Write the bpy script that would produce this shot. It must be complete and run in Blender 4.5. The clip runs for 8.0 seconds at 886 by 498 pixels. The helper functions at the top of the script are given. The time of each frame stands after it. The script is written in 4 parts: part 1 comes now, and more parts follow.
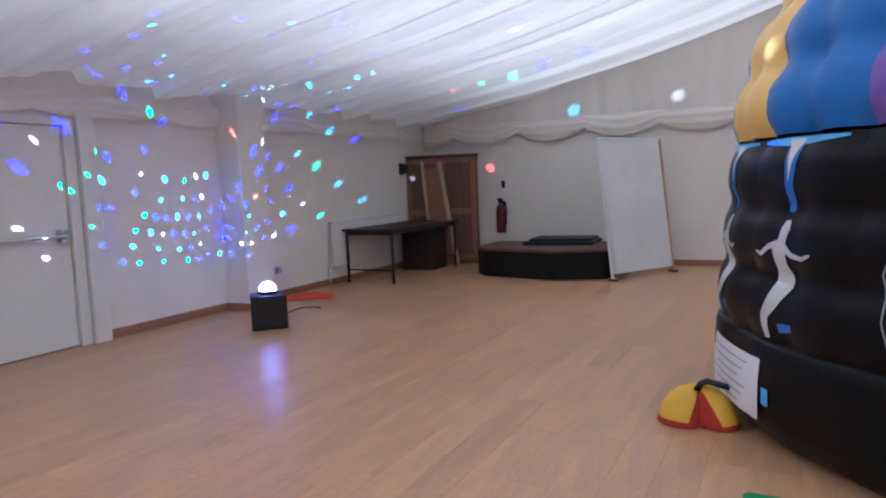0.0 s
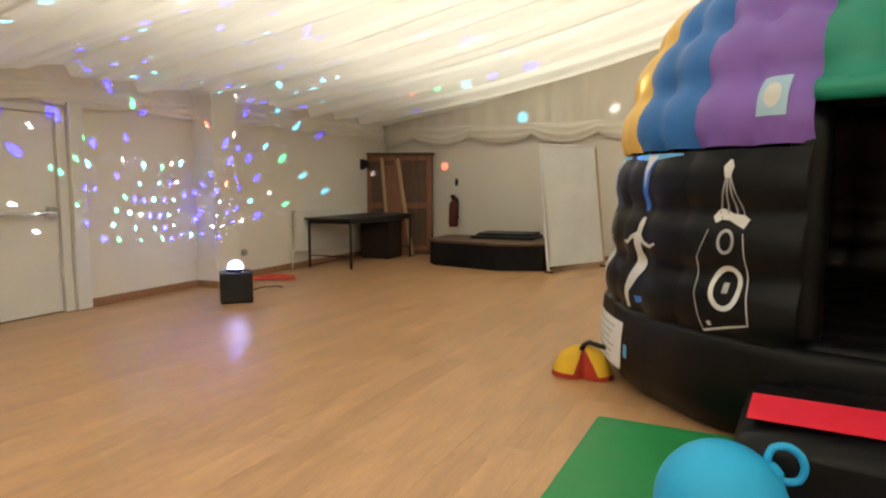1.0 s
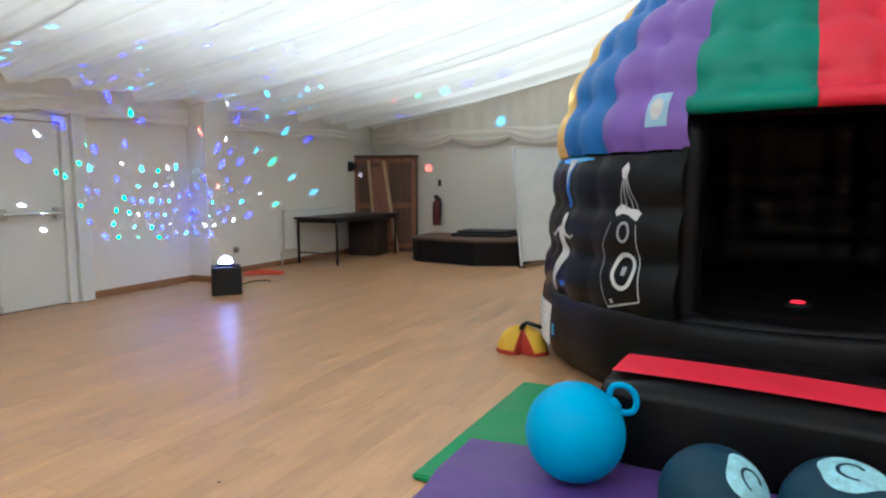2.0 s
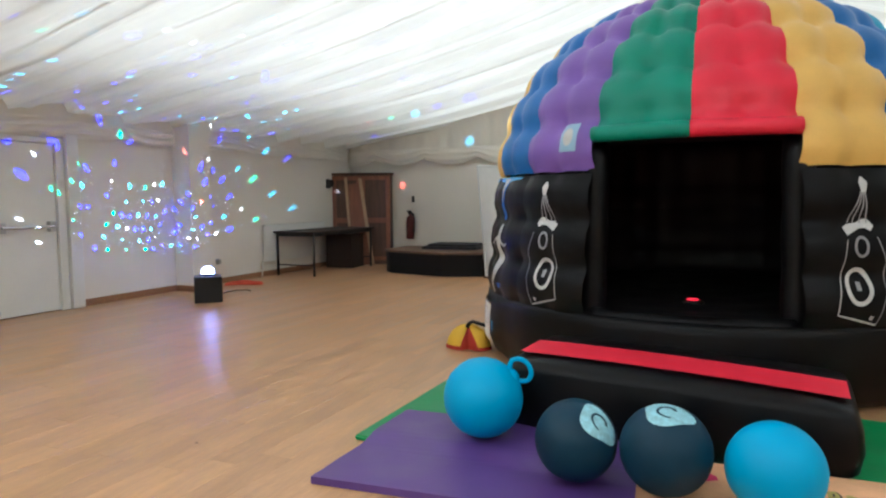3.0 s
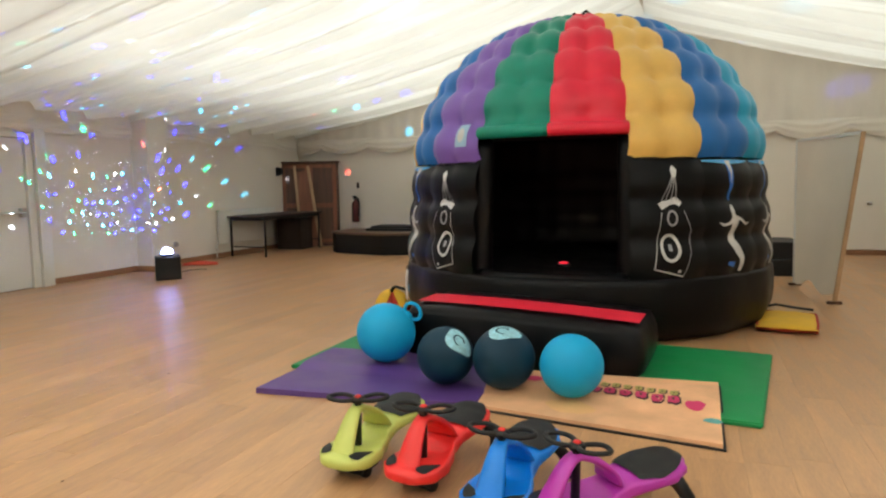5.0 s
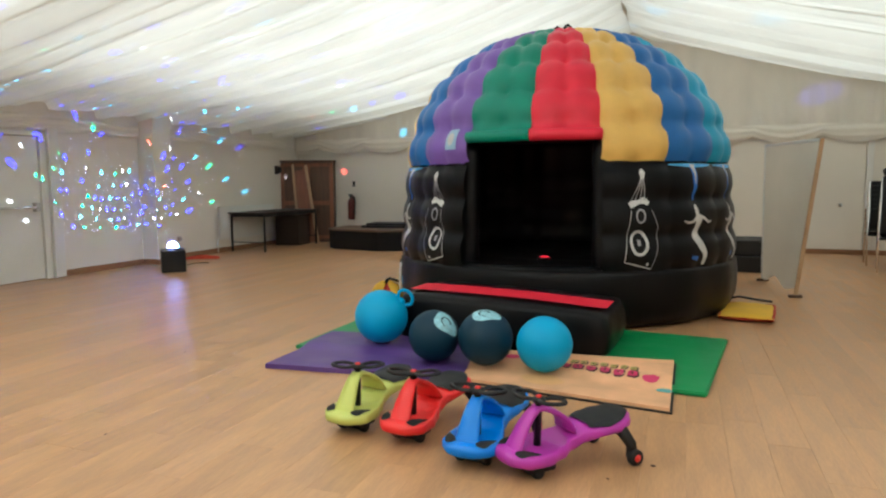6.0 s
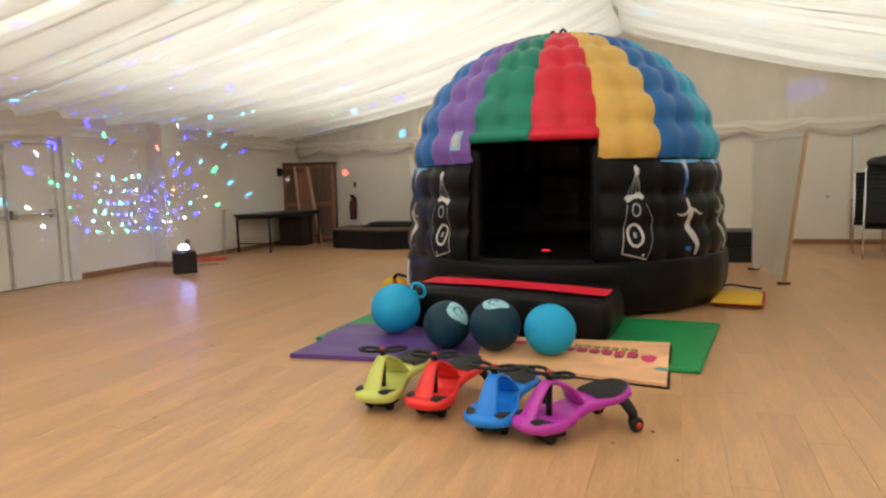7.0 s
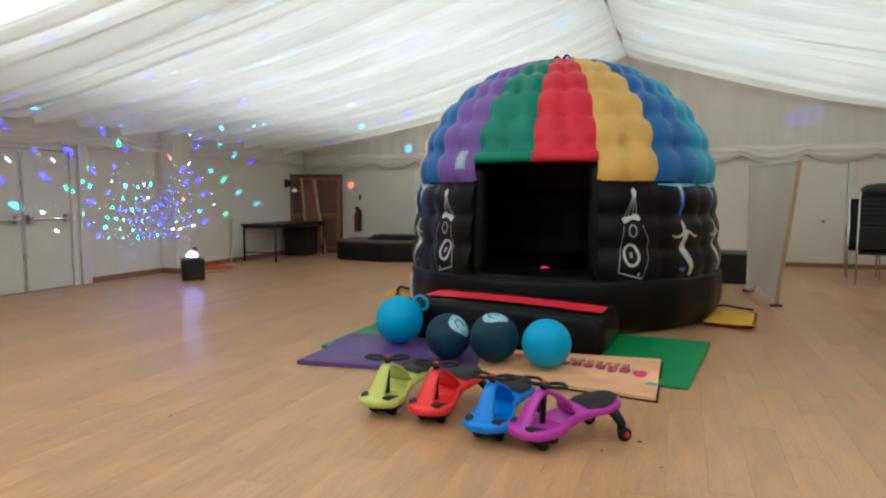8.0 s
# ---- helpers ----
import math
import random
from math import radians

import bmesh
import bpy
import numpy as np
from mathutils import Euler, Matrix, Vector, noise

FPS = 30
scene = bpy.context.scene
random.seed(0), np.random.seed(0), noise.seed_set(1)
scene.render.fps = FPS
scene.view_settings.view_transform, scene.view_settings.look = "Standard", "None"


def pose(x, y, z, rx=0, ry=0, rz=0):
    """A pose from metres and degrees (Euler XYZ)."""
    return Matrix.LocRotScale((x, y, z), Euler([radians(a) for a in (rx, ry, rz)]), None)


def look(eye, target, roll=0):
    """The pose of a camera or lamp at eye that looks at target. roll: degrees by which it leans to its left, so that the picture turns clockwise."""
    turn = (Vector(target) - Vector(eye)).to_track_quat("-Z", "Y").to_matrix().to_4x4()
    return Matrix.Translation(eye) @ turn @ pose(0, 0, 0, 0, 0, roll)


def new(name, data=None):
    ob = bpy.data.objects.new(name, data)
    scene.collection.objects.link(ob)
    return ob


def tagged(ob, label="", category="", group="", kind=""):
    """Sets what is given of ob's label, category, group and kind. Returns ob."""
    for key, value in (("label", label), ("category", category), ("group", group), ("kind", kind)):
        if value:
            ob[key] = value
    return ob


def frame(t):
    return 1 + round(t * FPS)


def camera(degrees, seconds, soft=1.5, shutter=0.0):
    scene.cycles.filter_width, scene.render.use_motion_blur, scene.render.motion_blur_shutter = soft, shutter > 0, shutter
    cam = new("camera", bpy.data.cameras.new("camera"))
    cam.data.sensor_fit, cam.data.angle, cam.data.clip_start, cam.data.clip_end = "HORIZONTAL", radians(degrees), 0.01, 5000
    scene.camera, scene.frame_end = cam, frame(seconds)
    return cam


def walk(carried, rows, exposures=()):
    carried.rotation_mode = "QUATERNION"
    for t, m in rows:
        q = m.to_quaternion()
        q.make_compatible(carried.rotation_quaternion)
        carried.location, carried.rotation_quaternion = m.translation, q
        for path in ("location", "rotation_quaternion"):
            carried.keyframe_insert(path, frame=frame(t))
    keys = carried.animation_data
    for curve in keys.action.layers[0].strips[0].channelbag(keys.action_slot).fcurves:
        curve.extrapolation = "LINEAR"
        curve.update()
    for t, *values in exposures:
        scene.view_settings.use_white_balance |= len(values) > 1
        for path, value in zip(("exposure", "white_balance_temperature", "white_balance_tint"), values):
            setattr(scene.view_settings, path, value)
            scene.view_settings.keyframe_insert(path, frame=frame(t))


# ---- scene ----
cam = camera(67.6, 8.0, soft=2.2)
PATH = [
    (0, (-0.754, 1.645, 1.301), (-1.694, 3.4, 1.11), -2.4),
    (0.5, (-0.474, 1.322, 1.262), (-1.387, 3.088, 1.043), -0.2),
    (1, (-0.216, 0.94, 1.293), (-1.058, 2.743, 1.09), -0.1),
    (1.5, (0.072, 0.7, 1.273), (-0.823, 2.482, 1.107), 0.7),
    (2, (0.369, 0.518, 1.295), (-0.481, 2.317, 1.094), -0.4),
    (3.5, (1.124, -0.255, 1.289), (0.343, 1.581, 1.151), -0.1),
    (4, (1.319, -0.471, 1.321), (0.598, 1.387, 1.163), 0.0),
    (4.5, (1.567, -0.695, 1.305), (0.844, 1.16, 1.109), -0.3),
    (5, (1.688, -0.945, 1.29), (0.989, 0.918, 1.093), -0.9),
    (6.5, (1.947, -1.631, 1.294), (1.27, 0.241, 1.093), -0.3),
    (7, (1.91, -1.796, 1.298), (1.242, 0.079, 1.095), -1.5),
    (7.5, (1.955, -1.934, 1.32), (1.298, -0.052, 1.154), -1.2),
    (8, (1.974, -2.023, 1.334), (1.301, -0.146, 1.171), 0.0),
]
LIGHT = [
    (0, -0.01, 5150, 24), (0.4, 0.14, 6600, 11), (0.8, 0.16, 6600, 10), (1.0, 0.24, 7500, 10), (1.6, 0.24, 7500, 10), (2.0, 0.29, 5500, 8), (3.5, 0.12, 6200, 10),
    (3.9, 0.09, 6800, 3), (4.1, 0.09, 6800, 5), (4.5, 0.24, 5750, 2), (5.0, 0.18, 6500, 9), (6.5, 0.12, 5900, 6), (7.0, 0.16, 6800, 12), (7.5, 0.09, 6900, 20), (8, -0.07, 5800, 8),
]
walk(cam, [(t, look(eye, target, roll)) for t, eye, target, roll in PATH], LIGHT)

# ---- place ----
# world: a dim hall at night, lit by unseen lamps assumed above the ceiling lining
world = bpy.data.worlds.new("world")
scene.world = world
world.use_nodes = True
world.node_tree.nodes["Background"].inputs[0].default_value = (0.02, 0.025, 0.035, 1)
world.node_tree.nodes["Background"].inputs[1].default_value = 0.3

WX, EX, NY, SY = -6.42, 8.2, 11.72, -6.5      # inner faces of the walls
RIDGE_X, RIDGE_Z, EAVE_Z = 0.9, 4.1, 2.45     # ceiling lining
PITCH = (RIDGE_Z - EAVE_Z) / (RIDGE_X - WX)


def roof_z(x):
    return RIDGE_Z - PITCH * abs(x - RIDGE_X)


def lamp(name, kind, energy, colour, place, turn=(0, 0, 0), **more):
    data = bpy.data.lights.new(name, kind)
    data.energy, data.color = energy, colour
    if "size" in more:
        data.shape, data.size, data.size_y = "RECTANGLE", more["size"], more["size_y"]
    if "radius" in more:
        data.shadow_soft_size = more["radius"]
    ob = new(name, data)
    ob.location = place
    ob.rotation_euler = [radians(a) for a in turn]
    return ob


# unseen area lamps added between the outer roof and the lining, southern pair stronger
SLOPE = math.degrees(math.atan(PITCH))
for lx, ly, wide, long, power, tilt in ((-2.2, 7.5, 5.4, 8.0, 212, -SLOPE), (-2.2, -1.8, 5.4, 8.4, 430, -SLOPE), (4.0, 8.1, 5.4, 6.6, 165, SLOPE), (4.0, -1.8, 5.4, 8.4, 345, SLOPE)):
    lamp("lining_fill_lamp", "AREA", power, (0.94, 1.0, 0.945), (lx, ly, roof_z(lx) + 0.66), (0, tilt, 0), size=wide, size_y=long)


# ---------------------------------------------------------------- materials
def material(name, colour, rough=0.6, metal=0.0, vary=0.12, scale=3.0, fine=60.0, bump=0.0, stretch=(1, 1, 1), spec=0.5, island=False, each=0.0, coat=0.0):
    m = bpy.data.materials.new(name)
    m.use_nodes = True
    nt = m.node_tree
    n, l = nt.nodes, nt.links
    b = n["Principled BSDF"]
    b.inputs["Roughness"].default_value = rough
    b.inputs["Metallic"].default_value = metal
    b.inputs["Specular IOR Level"].default_value = spec
    b.inputs["Coat Weight"].default_value = coat
    tc = n.new("ShaderNodeTexCoord")
    mp = n.new("ShaderNodeMapping")
    mp.inputs["Scale"].default_value = stretch
    l.new(tc.outputs["Object"], mp.inputs["Vector"])
    big = n.new("ShaderNodeTexNoise")
    big.inputs["Scale"].default_value = scale
    big.inputs["Detail"].default_value = 4
    small = n.new("ShaderNodeTexNoise")
    small.inputs["Scale"].default_value = fine
    small.inputs["Detail"].default_value = 3
    l.new(mp.outputs["Vector"], big.inputs["Vector"])
    l.new(mp.outputs["Vector"], small.inputs["Vector"])
    mixed = n.new("ShaderNodeMath")
    mixed.operation = "MULTIPLY_ADD"
    mixed.inputs[1].default_value = 0.35
    l.new(small.outputs["Fac"], mixed.inputs[0])
    l.new(big.outputs["Fac"], mixed.inputs[2])
    fac = mixed.outputs[0]
    if each:
        info = n.new("ShaderNodeObjectInfo")
        geo = n.new("ShaderNodeNewGeometry")
        add = n.new("ShaderNodeMath")
        add.operation = "MULTIPLY_ADD"
        add.inputs[1].default_value = each
        l.new(geo.outputs["Random Per Island"] if island else info.outputs["Random"], add.inputs[0])
        l.new(fac, add.inputs[2])
        fac = add.outputs[0]
    ramp = n.new("ShaderNodeMapRange")
    ramp.inputs["From Min"].default_value = 0.35
    ramp.inputs["From Max"].default_value = 1.0 + each
    ramp.inputs["To Min"].default_value = 1 - vary
    ramp.inputs["To Max"].default_value = 1 + vary
    l.new(fac, ramp.inputs["Value"])
    tint = n.new("ShaderNodeVectorMath")
    tint.operation = "SCALE"
    tint.inputs[0].default_value = colour
    l.new(ramp.outputs["Result"], tint.inputs["Scale"])
    l.new(tint.outputs["Vector"], b.inputs["Base Color"])
    rr = n.new("ShaderNodeMapRange")
    rr.inputs["From Min"].default_value = 0.3
    rr.inputs["From Max"].default_value = 0.7
    rr.inputs["To Min"].default_value = max(0.03, rough - 0.08)
    rr.inputs["To Max"].default_value = min(1, rough + 0.08)
    l.new(big.outputs["Fac"], rr.inputs["Value"])
    l.new(rr.outputs["Result"], b.inputs["Roughness"])
    if bump:
        bp = n.new("ShaderNodeBump")
        bp.inputs["Strength"].default_value = 0.5
        bp.inputs["Distance"].default_value = bump
        l.new(mixed.outputs[0], bp.inputs["Height"])
        l.new(bp.outputs["Normal"], b.inputs["Normal"])
    return m


def glow(name, colour, strength):
    m = bpy.data.materials.new(name)
    m.use_nodes = True
    b = m.node_tree.nodes["Principled BSDF"]
    b.inputs["Base Color"].default_value = (*colour, 1)
    b.inputs["Emission Color"].default_value = (*colour, 1)
    b.inputs["Emission Strength"].default_value = strength
    return m


def fabric(name, colour, through_share):
    """Thin white lining: it scatters light back and lets a share of it through."""
    m = bpy.data.materials.new(name)
    m.use_nodes = True
    nt = m.node_tree
    n, l = nt.nodes, nt.links
    n.remove(n["Principled BSDF"])
    d, t, mix = n.new("ShaderNodeBsdfDiffuse"), n.new("ShaderNodeBsdfTranslucent"), n.new("ShaderNodeMixShader")
    tc, mp, noi = n.new("ShaderNodeTexCoord"), n.new("ShaderNodeMapping"), n.new("ShaderNodeTexNoise")
    mp.inputs["Scale"].default_value = (0.5, 3.0, 0.5)
    noi.inputs["Scale"].default_value = 1.6
    noi.inputs["Detail"].default_value = 6
    l.new(tc.outputs["Object"], mp.inputs["Vector"])
    l.new(mp.outputs["Vector"], noi.inputs["Vector"])
    ramp = n.new("ShaderNodeMapRange")
    ramp.inputs["From Min"].default_value = 0.3
    ramp.inputs["From Max"].default_value = 0.7
    ramp.inputs["To Min"].default_value = 0.92
    ramp.inputs["To Max"].default_value = 1.04
    l.new(noi.outputs["Fac"], ramp.inputs["Value"])
    tint = n.new("ShaderNodeVectorMath")
    tint.operation = "SCALE"
    tint.inputs[0].default_value = colour
    l.new(ramp.outputs["Result"], tint.inputs["Scale"])
    for s in (d, t):
        l.new(tint.outputs["Vector"], s.inputs["Color"])
    bp = n.new("ShaderNodeBump")
    bp.inputs["Strength"].default_value = 0.4
    bp.inputs["Distance"].default_value = 0.02
    l.new(noi.outputs["Fac"], bp.inputs["Height"])
    l.new(bp.outputs["Normal"], d.inputs["Normal"])
    mix.inputs[0].default_value = through_share
    l.new(d.outputs[0], mix.inputs[1])
    l.new(t.outputs[0], mix.inputs[2])
    l.new(mix.outputs[0], n["Material Output"].inputs["Surface"])
    return m


def tinted_pane(name, colour):
    m = bpy.data.materials.new(name)
    m.use_nodes = True
    n, l = m.node_tree.nodes, m.node_tree.links
    n.remove(n["Principled BSDF"])
    t = n.new("ShaderNodeBsdfTransparent")
    t.inputs["Color"].default_value = (*colour, 1)
    l.new(t.outputs[0], n["Material Output"].inputs["Surface"])
    return m


WALL = material("wall_paint", (0.77, 0.72, 0.63), 0.75, vary=0.05, scale=1.2, fine=90, bump=0.002)
WHITE = material("white_gloss_paint", (0.74, 0.73, 0.68), 0.4, vary=0.05, scale=2, fine=30, bump=0.001)
LINING = fabric("ceiling_lining", (0.86, 0.84, 0.80), 0.5)
DRAPE = material("cream_drape", (0.77, 0.72, 0.63), 0.85, vary=0.07, scale=2.5, fine=80, bump=0.004, stretch=(1, 1, 0.4))
DRAPE_PALE = material("pale_drape", (0.80, 0.765, 0.69), 0.85, vary=0.05, scale=2.5, fine=80, bump=0.003, stretch=(1, 1, 0.4))
OUTER = material("outer_roof", (0.8, 0.8, 0.8), 0.8, vary=0.04)
PLANK = material("laminate_plank", (0.51, 0.285, 0.14), 0.36, vary=0.34, scale=3.2, fine=26, bump=0.0006, stretch=(4.0, 0.6, 1), each=0.2, coat=0.0)
PLANKS = material("laminate_planks", (0.51, 0.285, 0.14), 0.36, vary=0.34, scale=3.2, fine=26, bump=0.0006, stretch=(4.0, 0.6, 1), island=True, each=0.2, coat=0.0)
UNDER = material("floor_joint", (0.38, 0.22, 0.115), 0.8)
SKIRT = material("skirting_wood", (0.30, 0.15, 0.075), 0.5, vary=0.2, stretch=(1, 6, 6), bump=0.001)
STEEL = material("brushed_steel", (0.55, 0.55, 0.55), 0.35, metal=1.0, vary=0.05)
CHROME = material("chrome", (0.75, 0.75, 0.76), 0.15, metal=1.0, vary=0.03)
BLACK_PVC = material("black_vinyl", (0.004, 0.004, 0.005), 0.36, spec=0.17, vary=0.3, scale=5, fine=120, bump=0.003)
BLACK_IN = material("black_lining", (0.007, 0.007, 0.008), 0.45, spec=0.4, vary=0.3, scale=5, bump=0.003)
PVC = {k: material(k + "_vinyl", c, 0.45, spec=0.45, vary=0.12, scale=4, fine=140, bump=0.003) for k, c in dict(
    yellow=(0.86, 0.54, 0.14), blue=(0.012, 0.15, 0.48), purple=(0.21, 0.11, 0.46), green=(0.0, 0.25, 0.175),
    red=(0.84, 0.022, 0.06), sky=(0.015, 0.37, 0.62)).items()}
ART = material("white_print", (0.60, 0.60, 0.60), 0.45, vary=0.15, scale=12, fine=90)
ART_GREY = material("grey_print", (0.33, 0.33, 0.35), 0.45, vary=0.25, scale=14, fine=90)
ART_BLUE = material("blue_print", (0.02, 0.16, 0.62), 0.45, vary=0.3, scale=9, fine=60)
ART_SKY = material("sky_print", (0.10, 0.45, 0.85), 0.45, vary=0.3, scale=9, fine=60)
PAPER = material("printed_sheet", (0.78, 0.78, 0.80), 0.5, vary=0.06, scale=9)
RED_PVC = material("red_strip_vinyl", (0.85, 0.03, 0.065), 0.38, vary=0.06, scale=6)
MAT_GREEN = material("green_mat_vinyl", (0.004, 0.26, 0.075), 0.5, vary=0.12, scale=4, fine=150, bump=0.002)
MAT_PURPLE = material("purple_mat_vinyl", (0.10, 0.045, 0.22), 0.45, vary=0.15, scale=4, fine=150, bump=0.002)
HOP_SKY = material("sky_blue_rubber", (0.005, 0.37, 0.70), 0.5, spec=0.3, vary=0.08, scale=5, fine=160, bump=0.002)
HOP_NAVY = material("navy_rubber", (0.002, 0.032, 0.064), 0.5, spec=0.25, vary=0.12, scale=5, fine=160, bump=0.002)
BLACK_PL = material("black_plastic", (0.012, 0.012, 0.013), 0.5, spec=0.3, vary=0.2, scale=8, fine=90, bump=0.001)
SEAT_BLK = material("seat_rubber", (0.016, 0.017, 0.018), 0.6, spec=0.3, vary=0.2, scale=10, fine=200, bump=0.002)
RED_PL = material("red_plastic", (0.7, 0.02, 0.015), 0.4, vary=0.08)
DARK_WOOD = material("dark_wood", (0.095, 0.042, 0.022), 0.5, vary=0.45, scale=2.5, fine=18, bump=0.002, stretch=(6, 6, 0.7))
MID_WOOD = material("reddish_wood", (0.23, 0.085, 0.042), 0.5, vary=0.35, scale=2.5, fine=18, bump=0.002, stretch=(6, 6, 0.7))
PALE_WOOD = material("pale_wood_edge", (0.50, 0.32, 0.18), 0.6, vary=0.2, scale=3, fine=25, bump=0.001)
TABLE_TOP = material("table_top_dark", (0.030, 0.019, 0.015), 0.5, spec=0.3, vary=0.25, scale=5, fine=40, stretch=(1, 5, 1))


# ---------------------------------------------------------------- mesh helpers
def finish(bm, name, mat, smooth=False):
    bmesh.ops.recalc_face_normals(bm, faces=bm.faces)
    me = bpy.data.meshes.new(name)
    bm.to_mesh(me)
    bm.free()
    for m in (mat if isinstance(mat, (list, tuple)) else [mat]):
        me.materials.append(m)
    if smooth:
        me.polygons.foreach_set("use_smooth", [True] * len(me.polygons))
    return me


def part(name, bm, mat, parent, label="", smooth=False):
    ob = new(name, finish(bm, name, mat, smooth))
    ob.parent = parent
    if label:
        tagged(ob, label)
    return ob


def thing(name, label, category, place=(0, 0, 0), turn=0.0, group="", kind=""):
    ob = new(name)
    ob.location = place
    ob.rotation_euler = (0, 0, radians(turn))
    ob.empty_display_size = 0.1
    return tagged(ob, label, category, group, kind)


def solid(name, bm, mat, label, category="", kind="", smooth=False, place=(0, 0, 0), turn=0.0, group=""):
    ob = new(name, finish(bm, name, mat, smooth))
    ob.location = place
    ob.rotation_euler = (0, 0, radians(turn))
    return tagged(ob, label, category, group, kind)


def box(bm, lo, hi, bevel=0.0, m=None, seg=2):
    d = [hi[i] - lo[i] for i in range(3)]
    c = [(hi[i] + lo[i]) / 2 for i in range(3)]
    made = bmesh.ops.create_cube(bm, size=1, matrix=Matrix.LocRotScale(c, None, d))["verts"]
    if bevel:
        edges = list({e for v in made for e in v.link_edges})
        r = bmesh.ops.bevel(bm, geom=edges, offset=min(bevel, min(d) * 0.48), segments=seg, profile=0.5, affect="EDGES")
        made = list({v for f in r["faces"] for v in f.verts} | {v for v in made if v.is_valid})
    if m is not None:
        bmesh.ops.transform(bm, matrix=m, verts=made)
    return made


def tube(bm, pts, r, n=8, closed=False, flat=1.0, up=(0, 0, 1)):
    """A round bar along pts; r: one radius or one for each point. flat: its width across, against its height."""
    pts = [Vector(p) for p in pts]
    k = len(pts)
    rr = r if isinstance(r, (list, tuple)) else [r] * k
    if not closed and abs((pts[-1] - pts[0]).normalized().dot(Vector(up))) > 0.85:
        up = (0, 1, 0) if abs(up[1]) < 0.5 else (0, 0, 1)
    rings = []
    for i, p in enumerate(pts):
        a = pts[(i - 1) % k] if closed or i else pts[0]
        b = pts[(i + 1) % k] if closed or i < k - 1 else pts[-1]
        d = (b - a).normalized()
        s = d.cross(Vector(up))
        if s.length < 1e-3:
            s = d.cross(Vector((1, 0, 0)))
        s.normalize()
        u = s.cross(d).normalized()
        rings.append([bm.verts.new(p + (s * math.cos(2 * math.pi * j / n) * flat + u * math.sin(2 * math.pi * j / n)) * rr[i]) for j in range(n)])
    for i in range(k if closed else k - 1):
        a, b = rings[i], rings[(i + 1) % k]
        for j in range(n):
            bm.faces.new((a[j], a[(j + 1) % n], b[(j + 1) % n], b[j]))
    if not closed:
        bm.faces.new(rings[0][::-1])
        bm.faces.new(rings[-1])
    return bm


def sheet(bm, fn, nu, nv, closed_u=False):
    rows = [[bm.verts.new(fn(i / nu, j / nv)) for j in range(nv + 1)] for i in range(nu if closed_u else nu + 1)]
    for i in range(nu):
        a, b = rows[i], rows[(i + 1) % len(rows)]
        for j in range(nv):
            bm.faces.new((a[j], b[j], b[j + 1], a[j + 1]))
    return rows


def lathe(bm, profile, n=32, c=(0, 0), axis="z"):
    """Turned form from (radius, height) pairs, closed where the radius is nought."""
    rings = []
    for r, z in profile:
        if r < 1e-5:
            rings.append([bm.verts.new((c[0], c[1], z))])
        else:
            rings.append([bm.verts.new((c[0] + r * math.cos(2 * math.pi * j / n), c[1] + r * math.sin(2 * math.pi * j / n), z)) for j in range(n)])
    for a, b in zip(rings, rings[1:]):
        for j in range(n):
            k = (j + 1) % n
            if len(a) == 1 and len(b) > 1:
                bm.faces.new((a[0], b[j], b[k]))
            elif len(b) == 1 and len(a) > 1:
                bm.faces.new((a[j], a[k], b[0]))
            elif len(a) > 1:
                bm.faces.new((a[j], a[k], b[k], b[j]))
    return rings


B = bmesh.new

# ---------------------------------------------------------------- the hall
DOOR_Y0, DOOR_Y1, DOOR_H = 3.62, 5.36, 2.02
bm = B()
T = 0.2
box(bm, (WX - T, SY - T, 0), (WX, DOOR_Y0, 3.2))
box(bm, (WX - T, DOOR_Y1, 0), (WX, NY + T, 3.2))
box(bm, (WX - T, DOOR_Y0, DOOR_H), (WX, DOOR_Y1, 3.2))
solid("wall_west", bm, WALL, "cream painted wall with a double fire door", kind="structure")
bm = B()
box(bm, (WX, NY, 0), (EX, NY + T, 4.95))
solid("wall_north", bm, WALL, "cream painted gable wall below pleated drapes", kind="structure")
bm = B()
box(bm, (EX, SY - T, 0), (EX + T, NY + T, 3.2))
solid("wall_east", bm, WALL, "plain cream painted wall", kind="structure")
bm = B()
box(bm, (WX, SY - T, 0), (EX, SY, 4.95))
solid("wall_south", bm, WALL, "plain cream painted gable wall", kind="structure")
bm = B()
box(bm, (WX, 7.03, 0), (WX + 0.32, 7.42, 2.6), 0.004)
solid("column", bm, WALL, "cream painted square column against the wall", kind="structure")

# outer roof over the lining, unseen, closing in the added lamps
bm = B()
for x0, x1 in ((WX - T, RIDGE_X), (EX + T, RIDGE_X)):
    q = [bm.verts.new((x, y, roof_z(x) + 0.75 + h)) for h in (0, 0.08) for x, y in ((x0, SY - T), (x1, SY - T), (x1, NY + T), (x0, NY + T))]
    for f in ((0, 1, 2, 3), (7, 6, 5, 4), (0, 4, 5, 1), (1, 5, 6, 2), (2, 6, 7, 3), (3, 7, 4, 0)):
        bm.faces.new([q[i] for i in f])
solid("roof", bm, OUTER, "white outer roof above the lining", kind="structure")

# lining: swags between the cross battens, with pleats across the hall
BAY, BAY0 = 2.35, 0.55


